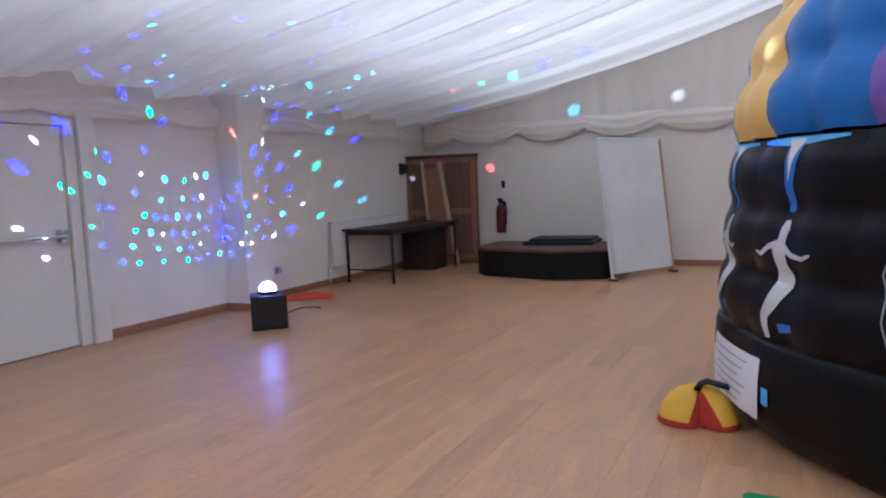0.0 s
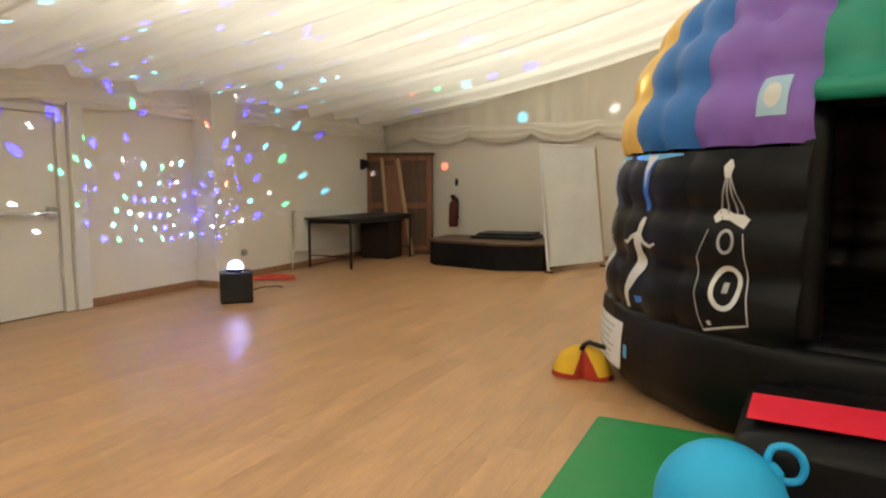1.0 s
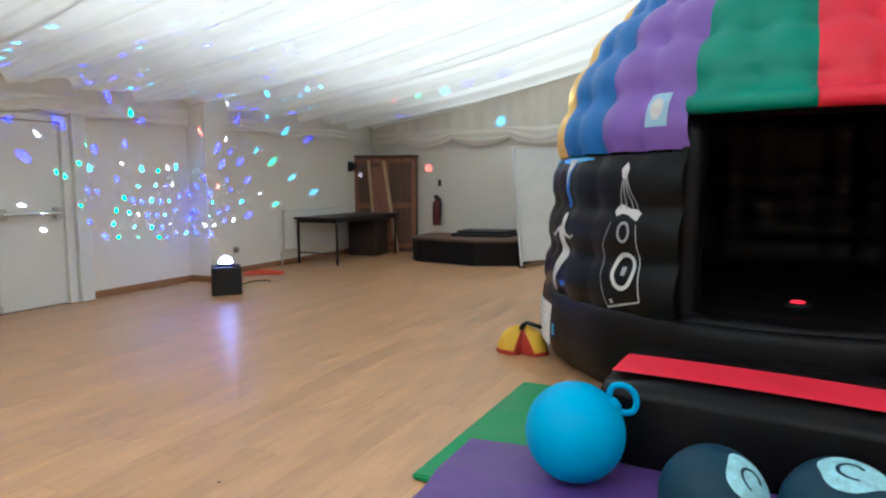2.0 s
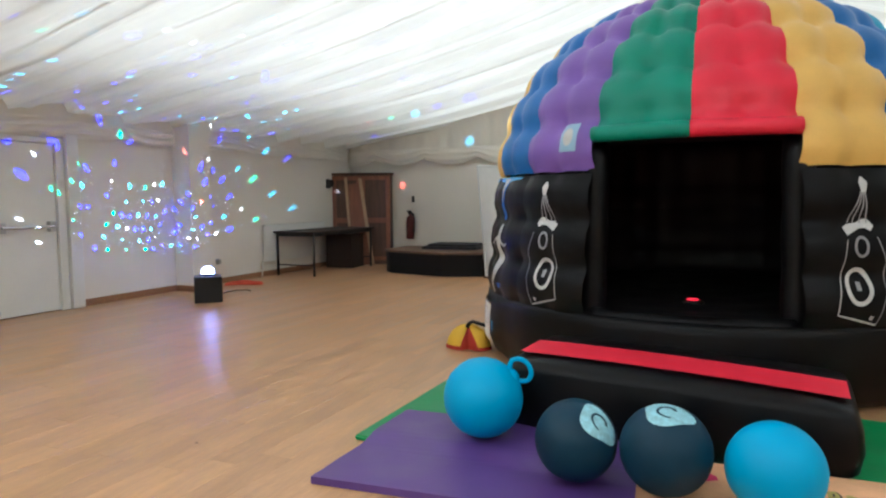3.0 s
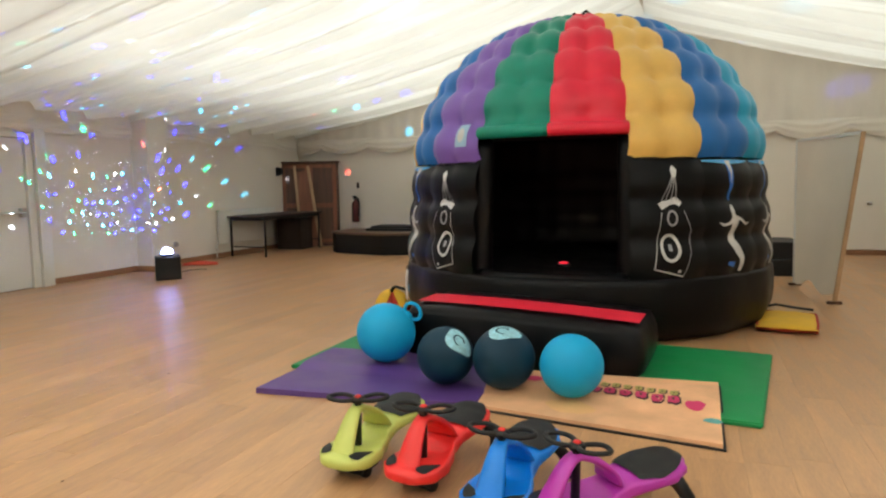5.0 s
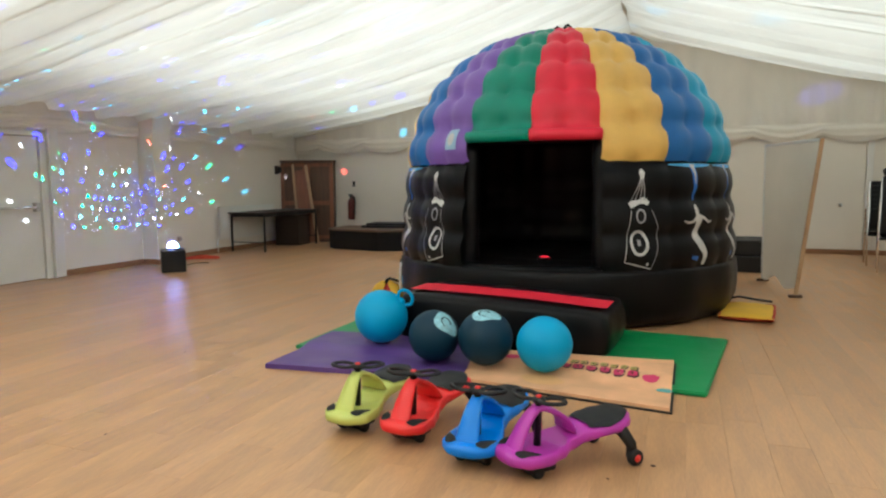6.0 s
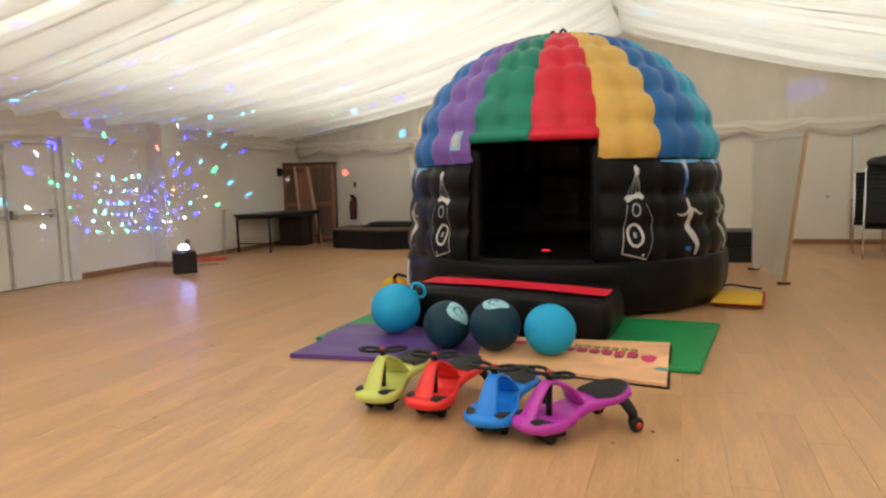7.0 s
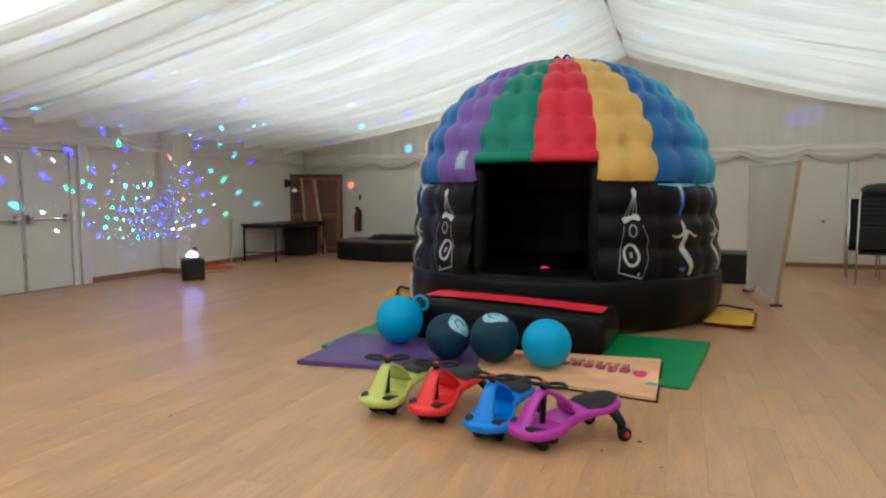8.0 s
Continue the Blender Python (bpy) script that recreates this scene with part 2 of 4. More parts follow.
def swag(x, y):
    s = ((y - BAY0) / BAY) % 1.0
    across = (x - RIDGE_X) / (WX - RIDGE_X) if x < RIDGE_X else (x - RIDGE_X) / (EX - RIDGE_X)
    sag = 0.06 * (4 * s * (1 - s)) ** 0.8 + 0.20 * math.sin(math.pi * min(1, across)) ** 1.2
    q = y + 0.22 * noise.noise((x * 0.22, y * 0.5, 3.0)) + 0.10 * noise.noise((x * 0.5, y * 1.3, 8.0))
    c1 = ((q / 0.78) % 1.0)
    rise = c1 / 0.93 if c1 < 0.93 else (1 - c1) / 0.07
    folds = 0.155 * (1 - rise) * max(0.15, 0.75 + 0.7 * noise.noise((x * 0.12, math.floor(q / 0.78) * 7.1, 2.0)))
    c2 = ((q / 0.27 + 0.6 * noise.noise((x * 0.3, y * 0.9, 5.0))) % 1.0)
    folds += 0.028 * math.sin(math.pi * c2) * (0.5 + noise.noise((x * 0.2, math.floor(q / 0.27) * 3.3, 4.0)))
    n3 = noise.noise((x * 0.25, y * 7.5 - x * 0.2, 7.0)) * 0.010
    edge = min(1.0, abs(x - RIDGE_X) / 0.5)
    return roof_z(x) - sag + (n3 - folds) * edge


def fold_y(x, q):
    """Where the fold line q lies at x."""
    y = q
    for _ in range(5):
        y = q - 0.22 * noise.noise((x * 0.22, y * 0.5, 3.0)) - 0.10 * noise.noise((x * 0.5, y * 1.3, 8.0))
    return min(NY, max(SY, y))


bm = B()
for x0, x1, nx in ((RIDGE_X, WX, 44), (RIDGE_X, EX, 40)):
    def lining(u, v):
        x = x0 + (x1 - x0) * u
        y = fold_y(x, SY - 0.35 + (NY - SY + 0.7) * v)
        return Vector((x, y, swag(x, y)))

    sheet(bm, lining, nx + 12, 1040)
random.seed(23)
for m in range(math.floor(SY / 0.78) + 1, math.ceil(NY / 0.78)):
    for end, n in ((WX, 60), (EX, 56)):
        wide, start, stop = random.uniform(0.025, 0.075), random.uniform(0.06, 0.3), random.uniform(0.8, 0.98)
        if random.random() < 0.15:
            continue
        rows = []
        for i in range(n + 1):
            x = RIDGE_X + (end - RIDGE_X) * (start + (stop - start) * i / n)
            y = fold_y(x, 0.78 * (m + 0.84))
            w = wide * (0.25 + math.sin(math.pi * i / n) ** 0.6) * (0.8 + 0.5 * noise.noise((x * 0.7, m * 3.7, 1.0)))
            rows.append([bm.verts.new((x, y - w * k, swag(x, y - w * k) - 0.012)) for k in (0, 0.33, 0.67, 1)])
        for a, b in zip(rows, rows[1:]):
            for k in range(3):
                bm.faces.new((a[k], b[k], b[k + 1], a[k + 1]))
solid("ceiling", bm, LINING, "white draped fabric lining in swags", kind="structure", smooth=True)
bm = B()
tube(bm, [(RIDGE_X, SY, RIDGE_Z - 0.01), (RIDGE_X, NY, RIDGE_Z - 0.01)], 0.035, 8)
solid("ridge_trim", bm, DRAPE, "fabric-covered ridge batten along the ceiling", kind="structure", smooth=True)


# skirting boards
def skirting(p0, p1, out):
    bm = B()
    lo = [min(p0[0], p1[0], p0[0] + out[0], p1[0] + out[0]), min(p0[1], p1[1], p0[1] + out[1], p1[1] + out[1]), 0]
    hi = [max(p0[0], p1[0], p0[0] + out[0], p1[0] + out[0]), max(p0[1], p1[1], p0[1] + out[1], p1[1] + out[1]), 0.085]
    box(bm, lo, hi, 0.006)
    return solid("baseboard", bm, SKIRT, "low reddish-brown wooden skirting board", kind="structure")


skirting((WX, 5.53), (WX, 7.03), (0.018, 0))
skirting((WX, 7.012), (WX + 0.338, 7.012), (0, 0.018))
skirting((WX + 0.32, 7.03), (WX + 0.32, 7.42), (0.018, 0))
skirting((WX, 7.42), (WX, NY - 0.02), (0.018, 0))
skirting((WX, SY), (WX, 3.45), (0.018, 0))
skirting((WX, NY - 0.018), (EX, NY - 0.018), (0, 0.018))


# pleated drape with scalloped lower edge along the top of the walls
def valance(name, start, along, length, inward, top, period, drop, phase=0.0, cloth=DRAPE, full=1.0):
    a, w = Vector(along), Vector(inward)
    bm = B()
    n = int(length / 0.03)

    def low(s):
        return 2.08 - drop * abs(math.sin(math.pi * (s / period + phase))) ** 0.8

    def depth(s, k):
        return 0.01 + 0.04 * full + 0.010 * full * math.sin(s * 23 + 2.2 * math.sin(s * 1.7)) * (0.4 + 0.6 * k) + 0.012 * noise.noise((s * 4, k * 3, 5))

    def upper(u, v):
        s = u * length
        return Vector(start) + a * s + w * depth(s, v) + Vector((0, 0, 2.16 + (top(start[0] + along[0] * s) - 2.16) * (1 - v)))

    sheet(bm, upper, n, 6)
    drape = thing(name, "cream pleated drape along the wall top, scalloped below", "drape", kind="structure")
    part("pleated_band", bm, cloth, drape, smooth=True)
    bm = B()

    def lower(u, v):
        s = u * length
        z = 2.26 + (low(s) - 2.26) * v
        return Vector(start) + a * s + w * (0.012 + 0.058 * full + 0.025 * full * math.sin(math.pi * v) + 0.006 * math.sin(v * 16 + 3 * math.sin(math.pi * (s / period + phase)))) + Vector((0, 0, z))

    sheet(bm, lower, n, 12)
    part("scalloped_swag", bm, cloth, drape, smooth=True)
    return drape


valance("drape_north", (WX + 0.02, NY, 0), (1, 0, 0), EX - WX - 0.04, (0, -1, 0), lambda x: roof_z(x) - 0.05, 1.1, 0.15, 0.45)
valance("drape_west", (WX, SY + 0.02, 0), (0, 1, 0), NY - SY - 0.2, (1, 0, 0), lambda x: EAVE_Z + 0.02, 1.15, 0.05, 0.0, DRAPE_PALE, 0.45)


# double fire door in the west wall
def fire_door():
    d = thing("door_1", "white painted double fire door with panic bars, closed", "door", kind="structure")
    bm = B()
    for y0, y1 in ((DOOR_Y0, DOOR_Y0 + 0.1), (DOOR_Y1 - 0.1, DOOR_Y1)):
        box(bm, (WX - 0.12, y0, 0), (WX + 0.03, y1, DOOR_H), 0.005)
    box(bm, (WX - 0.12, DOOR_Y0, DOOR_H - 0.06), (WX + 0.028, DOOR_Y1, DOOR_H + 0.004), 0.005)
    part("door_frame", bm, WHITE, d)
    for y0, y1 in ((DOOR_Y0 - 0.17, DOOR_Y0 - 0.005), (DOOR_Y1 + 0.008, DOOR_Y1 + 0.165)):
        bm = B()
        box(bm, (WX + 0.003, y0, 0), (WX + 0.075, y1, DOOR_H + 0.06), 0.008)
        part("architrave", bm, WHITE, d)
    mid = (DOOR_Y0 + DOOR_Y1) / 2
    for y0, y1 in ((DOOR_Y0 + 0.106, mid - 0.004), (mid + 0.004, DOOR_Y1 - 0.106)):
        bm = B()
        box(bm, (WX - 0.055, y0, 0.008), (WX - 0.008, y1, DOOR_H - 0.066), 0.003)
        leaf = part("door_leaf", bm, WHITE, d)
        bm = B()
        tube(bm, [(WX + 0.075, y0 + 0.07, 1.0), (WX + 0.075, y1 - 0.07, 1.0)], 0.018, 10)
        for y in (y0 + 0.09, y1 - 0.09):
            box(bm, (WX - 0.009, y - 0.035, 0.94), (WX + 0.07, y + 0.035, 1.06), 0.008)
        part("panic_bar", bm, STEEL, leaf, "grey steel push bar")
    bm = B()
    tube(bm, [(WX + 0.012, mid + 0.02, 0.04), (WX + 0.012, mid + 0.02, 1.93)], 0.012, 8)
    for z in (0.06, 0.5, 1.5, 1.9):
        box(bm, (WX - 0.008, mid, z - 0.03), (WX + 0.02, mid + 0.05, z + 0.03), 0.004)
    part("bolt_rod", bm, STEEL, d, "steel vertical bolt rod")


fire_door()


def plain_door():
    d = thing("door_2", "cream flush door with a small knob, closed", "door", kind="structure")
    bm = B()
    box(bm, (3.92, NY - 0.022, 0.09), (4.78, NY - 0.003, 2.02), 0.003)
    leaf = part("door_leaf", bm, WALL, d)
    bm = B()
    lathe(bm, [(0, 0), (0.028, 0.0), (0.028, 0.008), (0.012, 0.012), (0.012, 0.03), (0.028, 0.04), (0.03, 0.055), (0.02, 0.07), (0, 0.072)], 16)
    bmesh.ops.transform(bm, matrix=pose(4.43, NY - 0.022, 0.86, 90), verts=bm.verts)
    part("knob", bm, STEEL, leaf, "small dull metal knob", smooth=True)
    for x0, x1 in ((3.80, 3.90), (4.80, 4.90)):
        bm = B()
        box(bm, (x0, NY - 0.032, 0.088), (x1, NY - 0.003, 2.08), 0.004)
        part("architrave", bm, WHITE, d)


plain_door()

# ---------------------------------------------------------------- inflatable disco dome
DOME_X, DOME_Y, RAD = 0.625, 5.94, 1.74
GORES = 17
GORE = 360 / GORES
BASE_TOP, WALL_TOP, APEX = 0.52, 1.45, 2.875
PUFF = 0.085


def ring_point(angle, r, z):
    """angle in degrees from the entrance, growing to the east."""
    a = radians(angle)
    return Vector((r * math.sin(a), -r * math.cos(a), z))


def puff(u, v, cross=0.25, tuft=0.33):
    """Tufted cushion: shallow seams between the cells, pulled in deep where seams cross."""
    across, along = abs(math.cos(math.pi * u)) ** 4, abs(math.cos(math.pi * v)) ** 4
    return 1 - cross * across - 0.42 * along - tuft * across * along


def wall_point(angle, z, lift=0.0):
    """Outer face of the black wall panels: three rows of cushions, two columns to a gore."""
    u = angle / (GORE / 2)
    k = (z - BASE_TOP) / (WALL_TOP - BASE_TOP)
    return ring_point(angle, 1.73 - 0.085 * k + PUFF * 0.82 * puff(u, k * 3, 0.09, 0.2) + lift, z)


# rounded profile from the wall top to the crown
SHAPE = []
for i in range(13):
    th = 0.035 + (math.pi / 2 - 0.035) * i / 12
    SHAPE.append((1.632 * max(0.0, math.cos(th)) ** (2 / 2.1) if i < 12 else 0.0, 1.406 + 1.415 * math.sin(th) ** (2 / 2.1)))
RUN = [0.0]
for (ra, za), (rb, zb) in zip(SHAPE, SHAPE[1:]):
    RUN.append(RUN[-1] + math.hypot(rb - ra, zb - za))


def outline(f):
    """Radius and height of the roof, f along its curve from the wall to the top."""
    s = f * RUN[-1]
    i = min(len(SHAPE) - 2, max(k for k in range(len(RUN)) if RUN[k] <= s + 1e-9))
    t = (s - RUN[i]) / (RUN[i + 1] - RUN[i])
    p = [SHAPE[max(0, min(len(SHAPE) - 1, i + k))] for k in (-1, 0, 1, 2)]
    return [0.5 * (2 * p[1][c] + (p[2][c] - p[0][c]) * t + (2 * p[0][c] - 5 * p[1][c] + 4 * p[2][c] - p[3][c]) * t * t + (3 * p[1][c] - p[0][c] - 3 * p[2][c] + p[3][c]) * t ** 3) for c in (0, 1)]


def dome_point(angle, f, lift=0.0):
    """Outer face of the coloured roof; f: 0 at the wall, 1 at the top."""
    r, z = outline(f)
    r0, z0 = outline(max(0, f - 0.01))
    r1, z1 = outline(min(1, f + 0.01))
    u, v = angle / (GORE / 2), f * 7
    k = PUFF * (puff(u, v) * min(1.0, (1 - f) * 3.2) + 0.7 * max(0.0, 1 - (1 - f) * 3.2)) + lift
    d = math.hypot(r1 - r0, z1 - z0)
    nr, nz = (z1 - z0) / d, (r0 - r1) / d
    return ring_point(angle, r + k * nr, z + k * nz)


dome = thing("bouncy_castle", "inflatable disco dome with black walls and multicoloured quilted roof panels", "bouncy castle", (DOME_X, DOME_Y, 0), 0.0)
FRONT_F = 0.255 / RUN[-1]
ORDER = ["red", "yellow", "blue", "sky", "sky", "green", "red", "yellow", "blue", "purple", "green", "red", "sky", "yellow", "blue", "purple", "green"]
for g in range(GORES):
    a0 = g * GORE
    f0 = FRONT_F if g in (0, GORES - 1) else 0.0
    bm = B()
    sheet(bm, lambda u, v: dome_point(a0 + GORE * u, f0 + (0.985 - f0) * v), 16, 56 if f0 == 0 else 49)
    part("roof_panel", bm, PVC[ORDER[g]], dome, ORDER[g].replace("sky", "light blue") + " quilted vinyl roof panel", smooth=True)
bm = B()
lathe(bm, [(0.16, APEX - 0.012), (0.12, APEX + 0.03), (0.05, APEX + 0.045), (0, APEX + 0.045)], 20)
part("crown_cap", bm, PVC["red"], dome, smooth=True)
for ang in (-62, 8, 150):
    bm = B()
    p = ring_point(ang, 0.12, APEX)
    tube(bm, [p, p + Vector((0.02, -0.02, 0.05)), p + Vector((0.05, -0.03, 0.07)), p + Vector((0.09, -0.03, 0.03))], 0.014, 6, flat=1.6)
    part("tether_loop", bm, BLACK_PL, dome, smooth=True)

# black cushioned wall, a panel to each gore, open at the entrance
for g in range(1, GORES - 1):
    a0 = g * GORE
    bm = B()
    sheet(bm, lambda u, v: wall_point(a0 + GORE * u, BASE_TOP + (WALL_TOP - BASE_TOP) * v), 16, 30)
    part("wall_panel", bm, BLACK_PVC, dome, smooth=True)
# base ring
bm = B()
prof = [(1.2, 0.02), (1.58, 0.0), (1.68, 0.015), (1.745, 0.07), (1.785, 0.17), (1.797, 0.28), (1.797, 0.39), (1.79, 0.46), (1.785, 0.50), (1.772, BASE_TOP + 0.004), (1.66, BASE_TOP + 0.012), (1.2, BASE_TOP - 0.03)]
sheet(bm, lambda u, v: ring_point(360 * u, prof[round(v * 11)][0] * (1 + 0.006 * math.sin(u * 2 * math.pi * GORES)), prof[round(v * 11)][1]), 108, 11, closed_u=True)
part("base_ring", bm, BLACK_PVC, dome, "black vinyl air-filled base", smooth=True)
# jambs, lintel and sill of the entrance
for side in (-1, 1):
    bm = B()
    pts = [ring_point(side * 22.6, 1.60 - 0.05 * k / 12, BASE_TOP - 0.06 + (1.70 - BASE_TOP) * k / 12) for k in range(13)]
    tube(bm, pts, [0.085 + 0.008 * abs(math.sin(k / 12 * math.pi * 3)) for k in range(13)], 16)
    part("jamb", bm, BLACK_PVC, dome, smooth=True)
for g, colour in ((-GORE, "green"), (0, "red")):
    bm = B()
    tube(bm, [ring_point(g + k * GORE / 10, 1.655, 1.70) for k in range(11)], 0.052, 12)
    part("lintel_edge", bm, PVC[colour], dome, smooth=True)
bm = B()
tube(bm, [ring_point(-21 + k * 2.1, 1.45, 1.73) for k in range(21)], 0.10, 12)
part("lintel", bm, BLACK_IN, dome, smooth=True)
bm = B()
tube(bm, [ring_point(-21 + k * 2.1, 1.66, BASE_TOP - 0.03) for k in range(21)], 0.075, 14)
part("sill", bm, BLACK_PVC, dome, smooth=True)
# inside: cushioned lining and floor
bm = B()


def inside(u, v):
    ang = 22 + 316 * u
    k = 0.05 * puff(ang / 10, v * 9)
    if v < 0.45:
        return ring_point(ang, 1.5 - k, 0.48 + 0.95 * v / 0.45)
    fi = (v - 0.45) / 0.55 * math.pi / 2 * 0.97
    return ring_point(ang, (1.5 - k) * math.cos(fi), 1.43 + 1.1 * math.sin(fi))


sheet(bm, inside, 192, 54)
part("inner_lining", bm, BLACK_IN, dome, "black quilted lining", smooth=True)
bm = B()
sheet(bm, lambda u, v: ring_point(360 * u, 0.02 + 1.52 * v, 0.5 + 0.03 * abs(math.sin(v * math.pi * 4))), 48, 16, closed_u=True)
part("inner_floor", bm, BLACK_IN, dome, smooth=True)


# printed artwork on the walls, a few millimetres proud
def ribbon(bm, pts, lift=0.006, steps=10):
    """A painted stroke through (angle, height, width) points."""
    run = []
    for p, q in zip(pts, pts[1:]):
        for k in range(steps):
            run.append([p[i] + (q[i] - p[i]) * k / steps for i in range(3)])
    run.append(list(pts[-1]))
    deg = 1 / radians(RAD)
    sides = []
    for i, (a, z, w) in enumerate(run):
        p, q = run[max(0, i - 1)], run[min(len(run) - 1, i + 1)]
        dx, dz = (q[0] - p[0]) * radians(RAD), q[1] - p[1]
        d = math.hypot(dx, dz) or 1
        ox, oz = -dz / d * w / 2 * deg, dx / d * w / 2
        sides.append([bm.verts.new(wall_point(a + ox * s, z + oz * s, lift)) for s in (-1, -0.33, 0.33, 1)])
    for s, t in zip(sides, sides[1:]):
        for k in range(3):
            bm.faces.new((s[k], s[k + 1], t[k + 1], t[k]))


def hoop(bm, a, z, ra, rz, w, lift=0.006, n=28):
    ribbon(bm, [(a + ra * math.cos(2 * math.pi * k / n), z + rz * math.sin(2 * math.pi * k / n), w) for k in range(n + 1)], lift, 2)


def speaker_art(a, flip):
    s = flip
    bm = B()
    ribbon(bm, [(a - 2.6 * s, 1.04, 0.005), (a - 3.8 * s, 0.80, 0.006), (a - 4.8 * s, 0.605, 0.008), (a - 1 * s, 0.575, 0.012), (a + 3.2 * s, 0.54, 0.012)], steps=10)
    part("speaker_outline_print", bm, ART, dome, "white printed loudspeaker outline", smooth=True)
    bm = B()
    ribbon(bm, [(a + 3.2 * s, 0.54, 0.007), (a + 5.2 * s, 0.72, 0.006), (a + 5.6 * s, 0.90, 0.007), (a + 3.6 * s, 1.05, 0.007)], steps=10)
    part("speaker_side_print", bm, ART_GREY, dome, smooth=True)
    bm = B()
    hoop(bm, a - 0.2 * s, 0.765, 2.4, 0.098, 0.026)
    part("woofer_print", bm, ART, dome, smooth=True)
    bm = B()
    hoop(bm, a + 0.3 * s, 0.995, 1.25, 0.055, 0.016)
    part("tweeter_print", bm, ART_GREY, dome, smooth=True)
    bm = B()
    ribbon(bm, [(a - 0.7 * s, 0.768, 0.05), (a + 0.3 * s, 0.766, 0.05)])
    part("woofer_dot_print", bm, ART_GREY, dome, smooth=True)
    bm = B()
    ribbon(bm, [(a + 1.7 * s, 0.585, 0.024), (a + 2.4 * s, 0.58, 0.024)])
    part("screw_print", bm, ART, dome, smooth=True)
    bm = B()
    ribbon(bm, [(a - 2.9 * s, 1.085, 0.05), (a - 1.8 * s, 1.10, 0.055), (a + 0.2 * s, 1.115, 0.035), (a + 1.8 * s, 1.13, 0.055), (a + 3.0 * s, 1.10, 0.04)])
    part("mask_print", bm, ART, dome, smooth=True)
    for d in (-1.9, -0.6, 0.9, 2.2):
        bm = B()
        ribbon(bm, [(a + 0.9 * s, 1.35, 0.010), (a + d * s, 1.13, 0.008)])
        part("beam_print", bm, ART_GREY, dome, smooth=True)
    bm = B()
    ribbon(bm, [(a + 0.9 * s, 1.40, 0.01), (a + 0.95 * s, 1.365, 0.055), (a + 0.9 * s, 1.31, 0.03)])
    part("flare_print", bm, ART, dome, smooth=True)


def wave_art(a, flip):
    s = flip
    bm = B()
    ribbon(bm, [(a - 0.5 * s, 1.085, 0.025), (a - 0.6 * s, 1.05, 0.05), (a - 0.2 * s, 1.0, 0.045), (a + 0.3 * s, 0.95, 0.085), (a + 0.1 * s, 0.88, 0.062), (a - 0.5 * s, 0.80, 0.10), (a + 0.9 * s, 0.72, 0.08),
                (a + 2.3 * s, 0.655, 0.055), (a + 2.1 * s, 0.545, 0.035)], steps=8)
    part("wave_print", bm, ART, dome, "plain white curved printed shape", smooth=True)
    bm = B()
    ribbon(bm, [(a - 6.0 * s, 0.945, 0.012), (a - 4.4 * s, 0.925, 0.02), (a - 2.2 * s, 0.935, 0.024), (a + 0.1 * s, 0.985, 0.036), (a + 2.6 * s, 0.965, 0.026), (a + 4.6 * s, 0.925, 0.02), (a + 6.2 * s, 0.935, 0.012)], 0.0075, steps=8)
    part("cross_stroke_print", bm, ART, dome, smooth=True)
    bm = B()
    ribbon(bm, [(a - 0.4 * s, 1.42, 0.085), (a - 0.4 * s, 1.25, 0.05), (a - 0.3 * s, 1.12, 0.03)], 0.004)
    part("blue_beam_print", bm, ART_BLUE, dome, "blue printed light beam", smooth=True)
    bm = B()
    ribbon(bm, [(a - 3.4 * s, 0.62, 0.03), (a - 0.6 * s, 0.605, 0.045)], 0.004)
    part("blue_glow_print", bm, ART_BLUE, dome, smooth=True)
    bm = B()
    ribbon(bm, [(a - 10 * s, 1.437, 0.012), (a - 4 * s, 1.432, 0.03), (a + 0 * s, 1.43, 0.04), (a + 4 * s, 1.432, 0.03), (a + 9 * s, 1.437, 0.012)], 0.005)
    part("sky_band_print", bm, ART_SKY, dome, smooth=True)
    bm = B()
    ribbon(bm, [(a - 0.4 * s, 1.44, 0.09), (a - 0.4 * s, 1.40, 0.05), (a - 0.4 * s, 1.33, 0.022), (a - 0.4 * s, 1.26, 0.006)], 0.008)
    part("white_flare_print", bm, ART, dome, smooth=True)


for s in (-1, 1):
    west = 1.5 if s < 0 else 0.0
    speaker_art(s * (GORE * 1.5 + west * 0.6), s)
    wave_art(s * (GORE * 2.48 + west * 1.5), s)
    wave_art(s * (GORE * 3.5 + west), s)

# sheet of print, small badge
bm = B()
sheet(bm, lambda u, v: ring_point(-67.5 + 20 * (u - 0.5), 1.816 - 0.03 * max(0, v - 0.6), 0.15 + 0.29 * v), 8, 6)
notice = part("notice", bm, PAPER, dome, "white printed notice sheet", smooth=True)
for k in range(6):
    bm = B()
    sheet(bm, lambda u, v: ring_point(-68.5 + (15 - (k % 3) * 2.6) * (u - 0.5), 1.8185 - 0.03 * max(0, (0.39 - 0.042 * k - 0.15) / 0.29 - 0.6), 0.39 - 0.042 * k + 0.008 * v), 10, 1)
    part("text_bar", bm, ART_GREY, notice)
bm = B()
sheet(bm, lambda u, v: dome_point(-27.3 + 5 * (u - 0.5), 0.055 + 0.075 * v, 0.008), 6, 6)
badge = part("badge", bm, material("badge_print", (0.35, 0.55, 0.72), 0.4, vary=0.1), dome, "pale blue square printed badge", smooth=True)
bm = B()
sheet(bm, lambda u, v: dome_point(-27.3 + 2.4 * v * math.cos(2 * math.pi * u) * 0.6, 0.092 + 0.024 * v * math.sin(2 * math.pi * u), 0.011), 16, 2)
part("badge_dot", bm, ART, badge, smooth=True)

